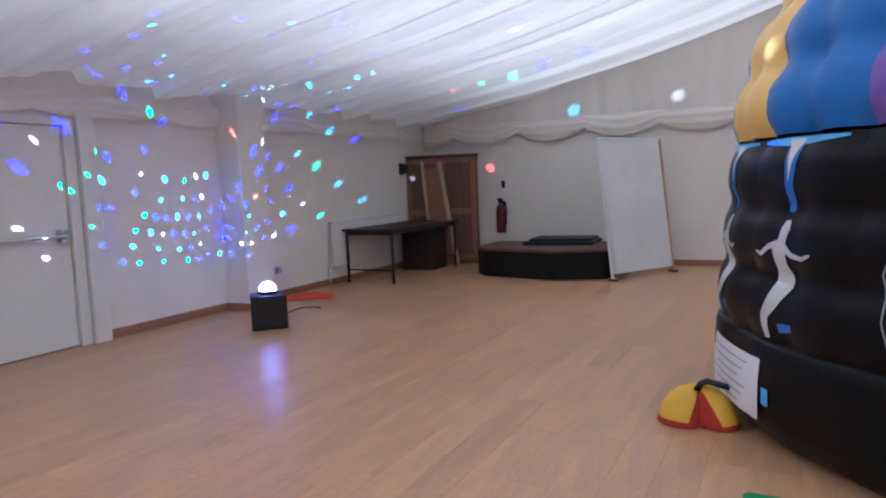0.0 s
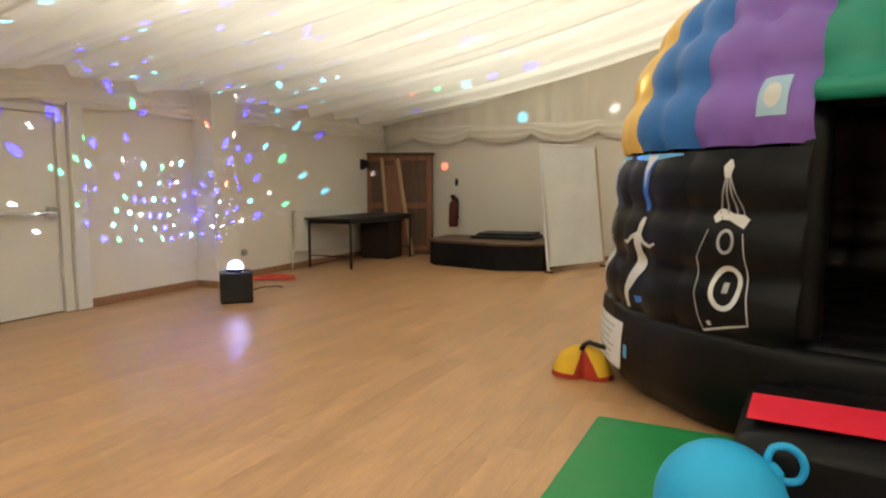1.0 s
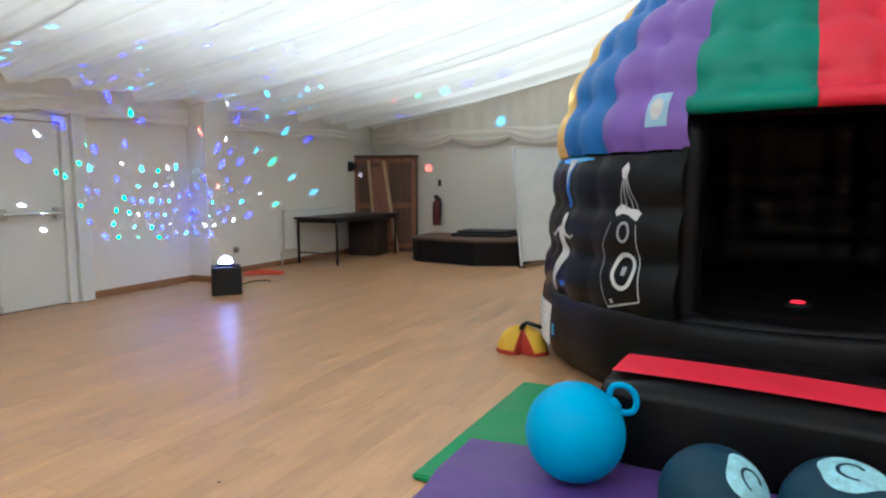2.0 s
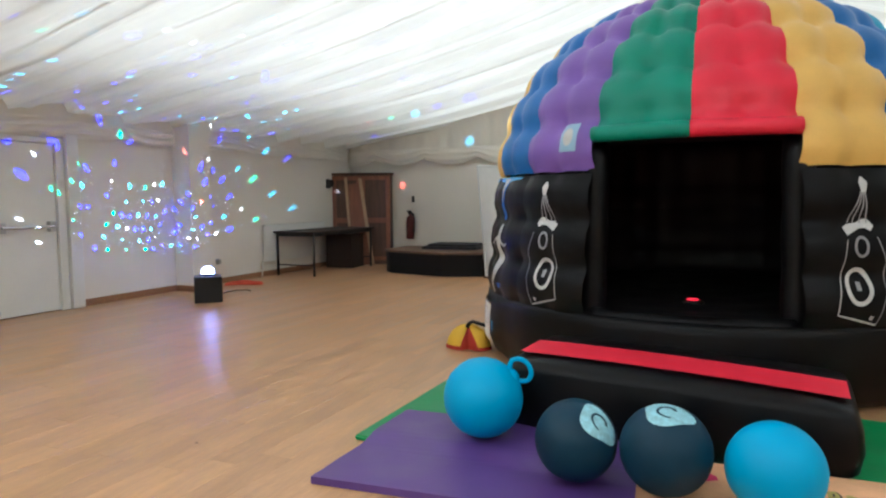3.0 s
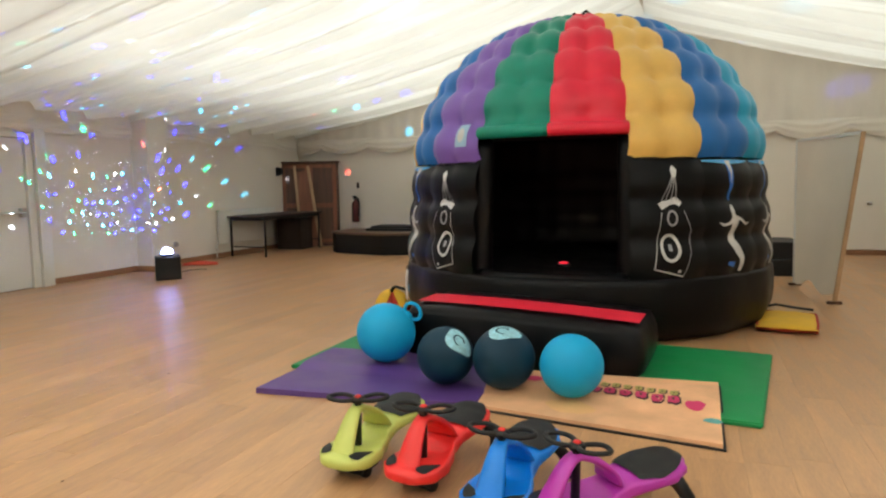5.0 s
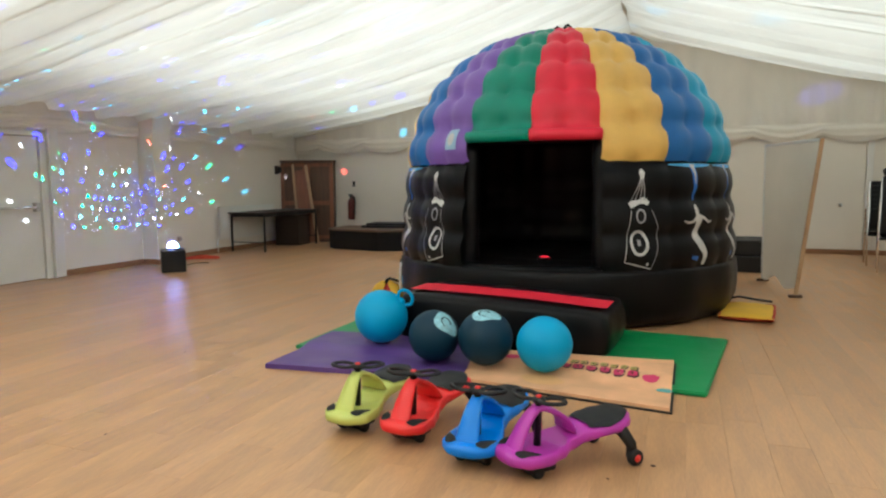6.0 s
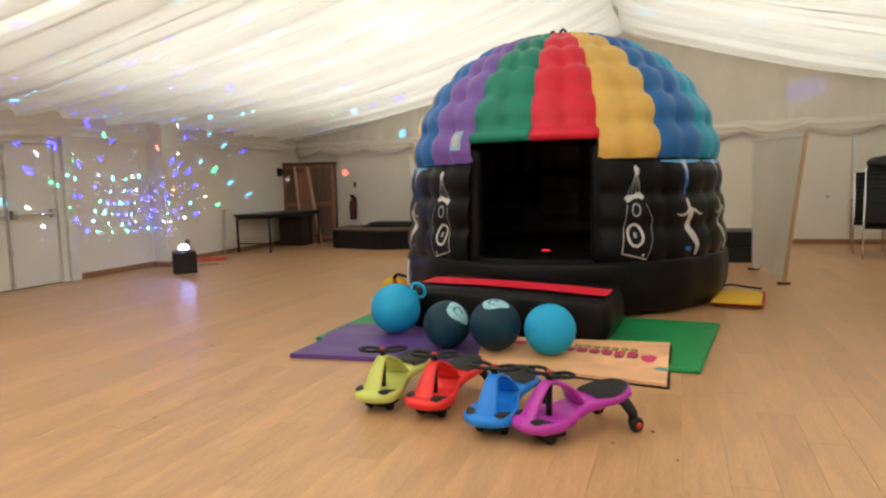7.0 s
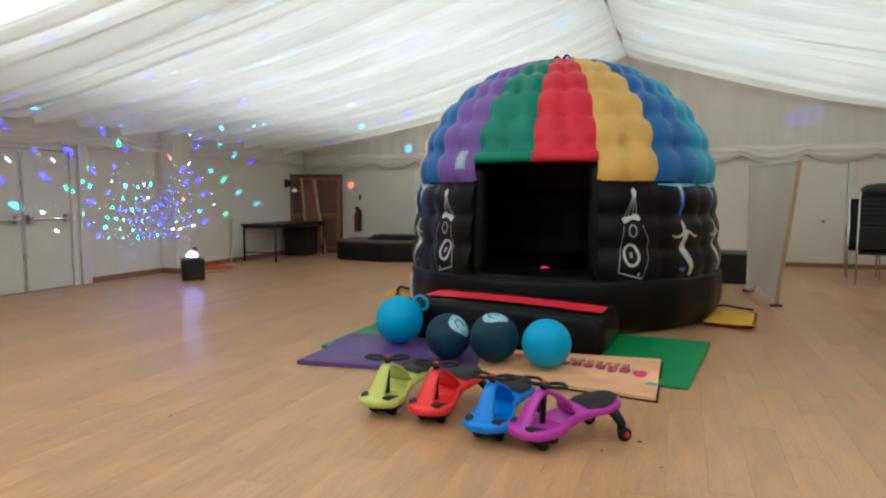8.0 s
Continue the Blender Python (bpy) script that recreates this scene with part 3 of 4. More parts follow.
bm = B()
sheet(bm, lambda u, v: ring_point(-56 + 1.6 * (u - 0.5), 1.811, 0.235 + 0.08 * v), 4, 4)
part("small_label", bm, ART_SKY, dome, "small blue printed label", smooth=True)

# entrance step with a red strip
step = thing("entrance_step", "black inflatable entrance step with a red strip, lying on the mats", "inflatable step", (0.605, 3.66, 0.0), -4)
SW, SD = 0.86, 0.43
bm = B()


def cushion(u, v):
    a = 2 * math.pi * u
    ca, sa = math.cos(a), math.sin(a)
    ex = math.copysign(abs(ca) ** 0.17, ca)
    ey = math.copysign(abs(sa) ** 0.17, sa)
    prof2 = [(0.0, 0.031), (0.93, 0.031), (0.98, 0.07), (1.0, 0.16), (0.99, 0.25), (0.965, 0.315), (0.94, 0.35), (0.6, 0.362), (0.3, 0.365), (0.0, 0.365)]
    r, z = prof2[round(v * 9)]
    return Vector((SW * ex * r, SD * ey * r + 0.07, z + (0.025 - 0.03 * ex * r) * (z - 0.031) / 0.334 + 0.014 * (1 - (ex * r) ** 2) * max(0.0, z - 0.25) / 0.115))


sheet(bm, cushion, 72, 9, closed_u=True)
part("step_body", bm, BLACK_PVC, step, smooth=True)
bm = B()
sheet(bm, lambda u, v: Vector(((u - 0.5) * 1.60, -0.17 + 0.33 * v, 0.400 - 0.03 * (u - 0.5) * 1.60 / 0.86 + 0.014 * (1 - (2 * u - 1) ** 2))), 24, 10)
part("red_strip", bm, RED_PVC, step, "bright red vinyl strip", smooth=True)

# ---------------------------------------------------------------- mats
def mat(name, label, corners, z0, thick, m):
    bm = B()
    lo = [bm.verts.new((x, y, z0)) for x, y in corners]
    hi = [bm.verts.new((x, y, z0 + thick)) for x, y in corners]
    bm.faces.new(lo[::-1])
    bm.faces.new(hi)
    for k in range(4):
        bm.faces.new((lo[k], lo[(k + 1) % 4], hi[(k + 1) % 4], hi[k]))
    bmesh.ops.bevel(bm, geom=list(bm.edges), offset=thick * 0.3, segments=3, affect="EDGES")
    return solid(name, bm, m, label, "mat", smooth=False)


mat("gym_mat", "green vinyl gym mat under the entrance step", [(-0.95, 2.97), (0.6, 2.88), (0.6, 4.40), (-0.93, 4.45)], 0.0, 0.03, MAT_GREEN)
mat("gym_mat", "green vinyl gym mat under the entrance step", [(0.61, 2.84), (2.06, 2.72), (2.26, 4.25), (0.61, 4.40)], 0.0, 0.03, MAT_GREEN)


def laid_mat(name, label, corners, thick, m, front=2.84, back=3.02, under=0.031):
    """A mat that rests on the floor in front and on the green mat behind."""
    c = [Vector((x, y, 0)) for x, y in corners]

    def at(u, v, h):
        p = (c[0] * (1 - u) + c[1] * u) * (1 - v) + (c[3] * (1 - u) + c[2] * u) * v
        k = min(1, max(0, (p.y - front) / (back - front)))
        return Vector((p.x, p.y, 0.001 + under * k * k * (3 - 2 * k) + h))

    bm = B()
    e = 0.3 * thick
    nu, nv = 14, 24
    top = sheet(bm, lambda u, v: at(u, v, thick + 0.002 * noise.noise((u * 6, v * 6, 2))), nu, nv)
    low = sheet(bm, lambda u, v: at(u, v, 0), nu, nv)
    rim = [(i, 0) for i in range(nu)] + [(nu, j) for j in range(nv)] + [(i, nv) for i in range(nu, 0, -1)] + [(0, j) for j in range(nv, 0, -1)]
    for (i, j), (k, l) in zip(rim, rim[1:] + rim[:1]):
        bm.faces.new((top[i][j], top[k][l], low[k][l], low[i][j]))
    sharp = [x for x in bm.edges if len(x.link_faces) == 2 and x.calc_face_angle(0) > 1.2]
    bmesh.ops.bevel(bm, geom=sharp, offset=e, segments=2, affect="EDGES")
    return solid(name, bm, m, label, "mat", smooth=False), at


laid_mat("gym_mat", "purple vinyl gym mat partly covering the green mat", [(-0.84, 2.42), (0.55, 2.55), (0.52, 3.48), (-0.83, 3.36)], 0.035, MAT_PURPLE)
ORANGE = material("orange_printed_fleece", (0.78, 0.43, 0.235), 0.8, vary=0.3, scale=3.5, fine=160, bump=0.004)
rug, rug_at = laid_mat("printed_mat", "orange printed mat with pink and yellow lettering shapes", [(0.56, 2.56), (1.855, 2.37), (1.865, 3.30), (0.50, 3.20)], 0.03, ORANGE, 2.74, 2.9, 0.034)

backing, _ = laid_mat("backing", "black underside", [(0.55, 2.545), (1.87, 2.352), (1.88, 3.31), (0.49, 3.21)], 0.009, BLACK_PL, 2.74, 2.9, 0.030)
del backing["category"]
backing.parent = rug


def rug_patch(name, m, shape, lift):
    bm = B()
    vs = [bm.verts.new(rug_at(u, v, 0.0325 + lift)) for u, v in shape]
    bm.faces.new(vs)
    return part(name, bm, m, rug)


PINK = material("pink_print", (0.62, 0.04, 0.14), 0.7, vary=0.15)
LIME_P = material("yellow_green_print", (0.45, 0.36, 0.10), 0.7, vary=0.15)
DARK_P = material("dark_outline_print", (0.06, 0.035, 0.03), 0.7)
TEAL_P = material("teal_print", (0.12, 0.40, 0.40), 0.7, vary=0.2)


def glyph(u, v, w, h, seed):
    """A rounded, uneven lettering shape."""
    random.seed(seed)
    pts = []
    for k in range(14):
        a = 2 * math.pi * k / 14
        e = random.uniform(0.82, 1.12)
        pts.append((u + w * e * math.copysign(abs(math.cos(a)) ** 0.6, math.cos(a)), v + h * e * math.copysign(abs(math.sin(a)) ** 0.6, math.sin(a))))
    return pts


for count, u0, du, v0, w, h, ink in ((7, 0.525, 0.049, 0.735, 0.017, 0.048, LIME_P), (6, 0.487, 0.066, 0.60, 0.026, 0.060, PINK)):
    for k in range(count):
        uu, vv = u0 + du * k, v0 - 0.011 * k + 0.010 * (k % 2)
        shape = glyph(uu, vv, w, h, k + 40)
        rug_patch("lettering_edge", DARK_P, [(uu + (p - uu) * 1.18 + 0.004, vv + (q - vv) * 1.16 - 0.008) for p, q in shape], 0.0005)
        rug_patch("lettering_shape", ink, shape, 0.0015)
        rug_patch("lettering_hole", DARK_P, [(uu + (p - uu) * 0.2, vv + (q - vv) * (0.42 if k % 2 else 0.26)) for p, q in shape], 0.002)


def splat(u, v, r, m, seed):
    random.seed(seed)
    rug_patch("splash_print", m, [(u + r * (0.8 + 0.4 * random.random()) * math.cos(a / 14 * 2 * math.pi) * 0.75, v + r * (0.8 + 0.4 * random.random()) * math.sin(a / 14 * 2 * math.pi)) for a in range(14)], 0.001)


splat(0.905, 0.50, 0.055, PINK, 1)
splat(0.97, 0.33, 0.045, TEAL_P, 2)
splat(0.08, 0.62, 0.06, TEAL_P, 3)
splat(0.20, 0.74, 0.07, PINK, 4)
splat(0.36, 0.66, 0.08, material("olive_print", (0.22, 0.28, 0.10), 0.7, vary=0.2), 5)
splat(0.40, 0.25, 0.14, material("pale_orange_print", (0.80, 0.45, 0.20), 0.7, vary=0.2), 6)


# ---------------------------------------------------------------- hoppers
def hopper(x, y, z, r, m, label, turn, lean, logo):
    t = thing("space_hopper", label, "hopper ball", (x, y, z), turn, "hopper balls before the dome")
    tilt = pose(0, 0, r, lean, 0, 0)
    bm = B()
    bmesh.ops.create_uvsphere(bm, u_segments=40, v_segments=24, radius=r)
    for v in bm.verts:
        v.co.z *= 0.985
    bmesh.ops.transform(bm, matrix=tilt, verts=bm.verts)
    ball = part("ball", bm, m, t, smooth=True)
    bm = B()
    loop = [(0, 0.062 * math.cos(a) * (1.0 if abs(math.sin(a)) > 0.2 else 1.05), r + 0.034 + 0.050 * math.sin(a)) for a in [2 * math.pi * k / 20 for k in range(20)]]
    tube(bm, loop, 0.013, 8, closed=True, up=(1, 0, 0))
    lathe(bm, [(0.045, r - 0.012), (0.03, r + 0.004), (0.02, r + 0.012), (0, r + 0.014)], 16)
    bmesh.ops.transform(bm, matrix=tilt, verts=bm.verts)
    part("grip", bm, m, ball, smooth=True)
    if logo:
        bm = B()
        cap = pose(0, 0, r, *logo)

        def cap_pt(u, v):
            a = 2 * math.pi * u
            e = (0.088 + 0.018 * math.sin(3 * a + 1) * 0.6) * v / r
            return Vector((math.sin(e) * math.cos(a) * 1.15, math.sin(e) * math.sin(a) * 0.9, math.sqrt(max(0, 1 - (math.sin(e) * 1.15) ** 2 * math.cos(a) ** 2 - (math.sin(e) * 0.9) ** 2 * math.sin(a) ** 2)))) * (r + 0.0015)

        sheet(bm, cap_pt, 28, 5, closed_u=True)
        bmesh.ops.transform(bm, matrix=cap, verts=bm.verts)
        emblem = part("emblem", bm, material("pale_emblem", (0.30, 0.58, 0.68), 0.5, vary=0.3, scale=30), ball, "pale worn printed emblem", smooth=True)
        bm = B()

        def swirl(u, v):
            a, rr = 0.4 + 4.6 * u, (0.030 + 0.018 * u + (v - 0.5) * 0.016 * (1 - 0.5 * u)) / r
            x, y = rr * math.cos(a), rr * math.sin(a) * 0.8
            return Vector((x, y, math.sqrt(1 - x * x - y * y))) * (r + 0.003)

        sheet(bm, swirl, 24, 2)
        bmesh.ops.transform(bm, matrix=cap, verts=bm.verts)
        part("emblem_stroke", bm, HOP_NAVY, emblem, "dark curved stroke", smooth=True)
    return t


hopper(-0.27, 3.13, 0.066, 0.205, HOP_SKY, "sky-blue rubber hopper ball with a ring grip, on the purple mat", -75, -52, None)
hopper(0.274, 2.84, 0.046, 0.179, HOP_NAVY, "dark navy rubber hopper ball with a pale emblem", 0, -125, (22, 46, 0))
hopper(0.652, 2.83, 0.052, 0.188, HOP_NAVY, "dark navy rubber hopper ball with a pale emblem on top", 0, -120, (16, 4, 0))
hopper(1.06, 2.815, 0.047, 0.184, HOP_SKY, "sky-blue rubber hopper ball standing on the printed mat", 0, -130, None)


# ---------------------------------------------------------------- swing cars
def lerp_table(s, table):
    for (a, *p), (b, *q) in zip(table, table[1:]):
        if s <= b:
            k = (s - a) / (b - a)
            k = k * k * (3 - 2 * k)
            return [p[i] + (q[i] - p[i]) * k for i in range(len(p))]
    return list(table[-1][1:])


# along the car from nose to tail: half width, underside, top at the middle, rim above the middle
BODY = [(0.0, 0.06, 0.095, 0.135, 0.0), (0.03, 0.115, 0.08, 0.155, 0.0), (0.10, 0.158, 0.07, 0.16, 0.006), (0.20, 0.155, 0.07, 0.145, 0.025), (0.30, 0.125, 0.08, 0.14, 0.045),
        (0.38, 0.098, 0.10, 0.185, 0.02), (0.46, 0.105, 0.13, 0.225, 0.0), (0.56, 0.135, 0.155, 0.236, 0.0), (0.66, 0.145, 0.165, 0.240, 0.004), (0.74, 0.120, 0.180, 0.248, 0.006), (0.79, 0.06, 0.205, 0.250, 0.0)]


def swing_car(name_colour, colour, place, turn, steer, label):
    paint = material(name_colour + "_plastic", colour, 0.38, vary=0.06, scale=6, fine=200, bump=0.0006)
    car = thing("swing_car", label, "ride-on toy", (*place, 0.0), turn, "swing cars in a row")
    car.scale = (0.85, 0.85, 0.85)
    bm = B()
    n, m = 40, 28
    rings = []
    for i in range(n + 1):
        s = 0.79 * i / n
        hw, zb, zt, rim = lerp_table(s, BODY)
        ring = []
        for j in range(m):
            a = 2 * math.pi * j / m
            ca, sa = math.cos(a), math.sin(a)
            y = hw * math.copysign(abs(ca) ** 0.75, ca)
            if sa >= 0:
                z = zb + (zt - zb) * (0.45 + 0.55 * sa ** 0.6) + rim * abs(ca) ** 2.2 * (1 if sa > 0.05 else 0.4)
            else:
                z = zb + (zt - zb) * 0.45 * (1 - abs(sa) ** 0.7)
            ring.append(bm.verts.new((s, y, z)))
        rings.append(ring)
    for a, b in zip(rings, rings[1:]):
        for j in range(m):
            bm.faces.new((a[j], a[(j + 1) % m], b[(j + 1) % m], b[j]))
    bm.faces.new(rings[0])
    bm.faces.new(rings[-1][::-1])
    # the bridge that carries the steering post
    arch = []
    for k in range(19):
        f = k / 18
        if f < 0.55:
            g = f / 0.55
            arch.append((0.045 + 0.185 * g ** 0.9, 0, 0.11 + 0.235 * math.sin(g * math.pi / 2) ** 1.0))
        else:
            g = (f - 0.55) / 0.45
            arch.append((0.23 + 0.17 * math.sin(g * math.pi / 2), 0, 0.345 - 0.14 * g ** 1.3))
    # a flat band, wide at the nose and narrow at the post
    sides = []
    for k, p in enumerate(arch):
        q0, q1 = Vector(arch[max(0, k - 1)]), Vector(arch[min(18, k + 1)])
        nrm = (q1 - q0).normalized().cross(Vector((0, 1, 0)))
        f = k / 18
        w = 0.038 + 0.040 * (1 - f / 0.5) ** 1.3 if f < 0.5 else 0.038 + 0.062 * ((f - 0.5) / 0.5) ** 1.1
        c = Vector(p)
        sides.append([bm.verts.new(c + Vector((0, y * w, 0)) + nrm * h) for y, h in ((-1, 0.0), (-0.8, 0.013), (0, 0.018), (0.8, 0.013), (1, 0.0), (0.8, -0.012), (0, -0.014), (-0.8, -0.012))])
    for a, b in zip(sides, sides[1:]):
        for j in range(8):
            bm.faces.new((a[j], a[(j + 1) % 8], b[(j + 1) % 8], b[j]))
    bm.faces.new(sides[0])
    bm.faces.new(sides[-1][::-1])
    body = part("body", bm, paint, car, smooth=True)
    def on_top(s, y, lift):
        hw, zb, zt, rim = lerp_table(s, BODY)
        q = max(-0.98, min(0.98, y / hw))
        ca = math.copysign(abs(q) ** (1 / 0.75), q)
        sa = math.sqrt(max(0, 1 - ca * ca))
        return Vector((s, y, zb + (zt - zb) * (0.45 + 0.55 * sa ** 0.6) + rim * abs(ca) ** 2.2 + lift))

    for side in (-1, 1):
        bm = B()
        sheet(bm, lambda u, v: on_top(0.058 + 0.10 * u ** 1.5 + 0.042 * (2 * v - 1) * math.sin(math.pi * min(1, u * 1.1)) ** 0.5, side * (0.058 + 0.082 * math.sin(math.pi / 2 * u)), 0.005), 14, 6)
        part("foot_grip", bm, SEAT_BLK, body, "black rubber foot pad", smooth=True)
    # seat pad
    bm = B()
    top = sheet(bm, lambda u, v: on_top(0.49 + 0.285 * v, (2 * u - 1) * (0.055 + 0.08 * math.sin(math.pi * min(1, v * 0.9 + 0.12)) ** 0.7), 0.010 + 0.012 * math.sin(math.pi * u) ** 0.5 * math.sin(math.pi * v) ** 0.4 + 0.02 * max(0, v - 0.7)), 14, 16)
    part("seat", bm, SEAT_BLK, car, "black rubber seat pad", smooth=True)
    # steering post and butterfly handle
    bm = B()
    tube(bm, [(0.215, 0, 0.07), (0.225, 0, 0.36), (0.228, 0, 0.385)], [0.021, 0.019, 0.028], 12)
    post = part("steering_post", bm, BLACK_PL, car, smooth=True)
    bm = B()
    for side in (-1, 1):
        loop = []
        for k in range(22):
            a = 2 * math.pi * k / 22
            r = 0.052 + 0.010 * math.cos(2 * a)
            loop.append((0.056 * math.sin(a) * (1.0 + 0.25 * math.cos(a) * side * 0), side * (0.085 + (r + 0.012) * math.cos(a)), 0.388 + 0.014 * abs(math.cos(a / 2))))
        tube(bm, loop, 0.0115, 8, closed=True)
    lathe(bm, [(0, 0.372), (0.035, 0.374), (0.04, 0.39), (0.03, 0.402), (0, 0.404)], 16)
    bmesh.ops.transform(bm, matrix=pose(0.228, 0, 0, 0, 0, steer), verts=bm.verts)
    part("handle", bm, BLACK_PL, post, "black butterfly-shaped steering handle", smooth=True)
    bm = B()
    lathe(bm, [(0.018, 0.400), (0.017, 0.409), (0.010, 0.413), (0, 0.414)], 14, c=(0.228, 0))
    part("hub_button", bm, RED_PL, post, "red round button", smooth=True)

    def roller(name, c, r, w, axis, parent, hub=None):
        bm = B()
        prof = [(0, -w / 2), (r * 0.55, -w / 2), (r * 0.9, -w / 2 + 0.002), (r, -w / 4), (r, w / 4), (r * 0.9, w / 2 - 0.002), (r * 0.55, w / 2), (0, w / 2)]
        lathe(bm, prof, 20)
        q = Vector((0, 0, 1)).rotation_difference(Vector(axis)).to_matrix().to_4x4()
        bmesh.ops.transform(bm, matrix=Matrix.Translation(c) @ q, verts=bm.verts)
        tyre = part(name, bm, BLACK_PL, parent, smooth=True)
        if hub:
            bm = B()
            lathe(bm, [(0, -w / 2 - 0.004), (r * 0.45, -w / 2 - 0.003), (r * 0.45, w / 2 + 0.003), (0, w / 2 + 0.004)], 14)
            bmesh.ops.transform(bm, matrix=Matrix.Translation(c) @ q, verts=bm.verts)
            part("wheel_hub", bm, hub, tyre, "red wheel hub", smooth=True)

    bm = B()
    box(bm, (0.11, -0.09, 0.03), (0.28, 0.09, 0.085), 0.01)
    part("wheel_bracket", bm, BLACK_PL, car)
    for side in (-1, 1):
        roller("front_wheel", (0.17, side * 0.075, 0.036), 0.036, 0.045, (0, 1, 0), car)
        bm = B()
        tube(bm, [(0.67, side * 0.06, 0.20), (0.69, side * 0.12, 0.175), (0.72, side * 0.155, 0.11), (0.727, side * 0.155, 0.05)], [0.034, 0.034, 0.030, 0.034], 10)
        part("rear_arm", bm, BLACK_PL, car, smooth=True)
        roller("rear_wheel", (0.728, side * 0.178, 0.045), 0.045, 0.045, (0, 1, 0), car, RED_PL)
    return car


CARS = [("lime", (0.56, 0.62, 0.15), (0.279, 1.437), 83, 25, "lime green plastic swing car with a black seat"),
        ("bright_red", (0.85, 0.028, 0.028), (0.600, 1.408), 80, 15, "bright red plastic swing car with a black seat"),
        ("bright_blue", (0.0, 0.21, 0.80), (1.002, 1.250), 84, 0, "bright blue plastic swing car with a black seat"),
        ("magenta", (0.48, 0.035, 0.42), (1.182, 1.267), 46, 20, "magenta plastic swing car with a black seat")]
for c in CARS:
    swing_car(*c)


# ---------------------------------------------------------------- weighted bags
YEL_CLOTH = material("yellow_cloth", (0.72, 0.42, 0.03), 0.75, vary=0.15, scale=8, fine=150, bump=0.003)
RED_CLOTH = material("red_cloth", (0.40, 0.03, 0.015), 0.75, vary=0.2, scale=8, fine=150, bump=0.003)
bag = thing("sandbag", "yellow cloth sandbag with red edges, slumped beside the dome", "sandbag", (-1.20, 5.24, 0), 0)


def lobed(deg, v):
    """Slumped bag with two lobes and a fold between them."""
    dent = math.exp(-((deg + 72) / 20) ** 2)
    r = (0.175 + 0.03 * math.cos(radians(2 * deg + 10))) * (1 - 0.5 * dent * (1 - 0.5 * v))
    k = math.sqrt(max(0.0, 1 - v ** 2.4)) * (1 - 0.12 * v)
    p = Vector((r * k * math.cos(radians(deg)), r * k * 0.9 * math.sin(radians(deg)), 0.004 + (0.21 - 0.03 * dent) * v))
    p.z += 0.012 * noise.noise((p.x * 14, p.y * 14, 3)) * min(1, v * 4)
    return p


for name, m, lo, hi, flare in (("cloth", YEL_CLOTH, -60, 276, 22), ("side_panel", RED_CLOTH, 276, 300, -22)):
    bm = B()
    # the red gusset spreads towards the floor
    sheet(bm, lambda u, v: lobed((lo + flare * (1 - v) + (hi - lo - 2 * flare * (1 - v)) * u + 180) % 360 - 180, v), 40, 14)
    part(name, bm, m, bag, smooth=True)
bm = B()
sheet(bm, lambda u, v: lobed((360 * u + 180) % 360 - 180, 0.14 * v) * 1.012, 40, 2, closed_u=True)
part("hem", bm, RED_CLOTH, bag, smooth=True)
bm = B()
tube(bm, [(0.0, -0.02, 0.19), (0.02, -0.03, 0.225), (0.05, -0.03, 0.24), (0.10, -0.02, 0.225), (0.16, 0.02, 0.20)], 0.016, 8, flat=1.8)
part("strap", bm, BLACK_PL, bag, "black webbing strap", smooth=True)

bag = thing("sandbag", "yellow cloth sandbag with red piping, lying flat beside the dome", "sandbag", (2.50, 5.45, 0), -8)
bm = B()
for sgn in (1, -1):
    sheet(bm, lambda u, v: Vector(((u - 0.5) * 0.47, (v - 0.5) * 0.74, 0.05 + sgn * 0.045 * (math.sin(math.pi * u) * math.sin(math.pi * v)) ** 0.4 + 0.006 * noise.noise((u * 5, v * 5, sgn)))), 18, 20)
part("cloth", bm, YEL_CLOTH, bag, smooth=True)
bm = B()
tube(bm, [(-0.22, -0.33, 0.04), (0, -0.335, 0.035), (0.22, -0.33, 0.04), (0.225, 0, 0.045), (0.22, 0.33, 0.05), (0, 0.335, 0.05), (-0.22, 0.33, 0.05), (-0.225, 0, 0.05)], 0.02, 8, closed=True)
part("piping", bm, RED_CLOTH, bag, "red piping", smooth=True)
bm = B()
tube(bm, [(-0.23, 0.30, 0.10), (-0.1, 0.32, 0.13), (0.05, 0.33, 0.11), (0.2, 0.32, 0.10)], 0.012, 8, flat=2)
part("strap", bm, BLACK_PL, bag, "black webbing strap", smooth=True)

# crumbs on the floor
for cx, cy, cr in ((1.80, 1.62, 0.009), (1.62, 1.42, 0.006), (1.92, 1.30, 0.005), (-0.9, 1.1, 0.006), (-1.7, 2.6, 0.006)):
    bm = B()
    bmesh.ops.create_icosphere(bm, subdivisions=1, radius=cr)
    for v in bm.verts:
        v.co.z = max(0.0, v.co.z * 0.4 + cr * 0.35)
        v.co.x *= 1.6
    solid("crumb", bm, DARK_P, "tiny dark crumb of dirt on the floor", "debris", place=(cx, cy, 0), turn=cx * 90, group="crumbs on the floor")

# ---------------------------------------------------------------- disco lamp on its box
box_place, box_turn = (-5.26, 6.43), 45.0
bm = B()
box(bm, (-0.168, -0.15, 0.0), (0.168, 0.15, 0.328), 0.012)
spk = thing("speaker_box", "small black loudspeaker cube standing on the floor", "loudspeaker", (*box_place, 0), box_turn)
part("cabinet", bm, BLACK_PL, spk)
bm = B()
box(bm, (-0.15, -0.156, 0.02), (0.15, -0.1505, 0.31), 0.003)
part("grille", bm, BLACK_IN, spk)

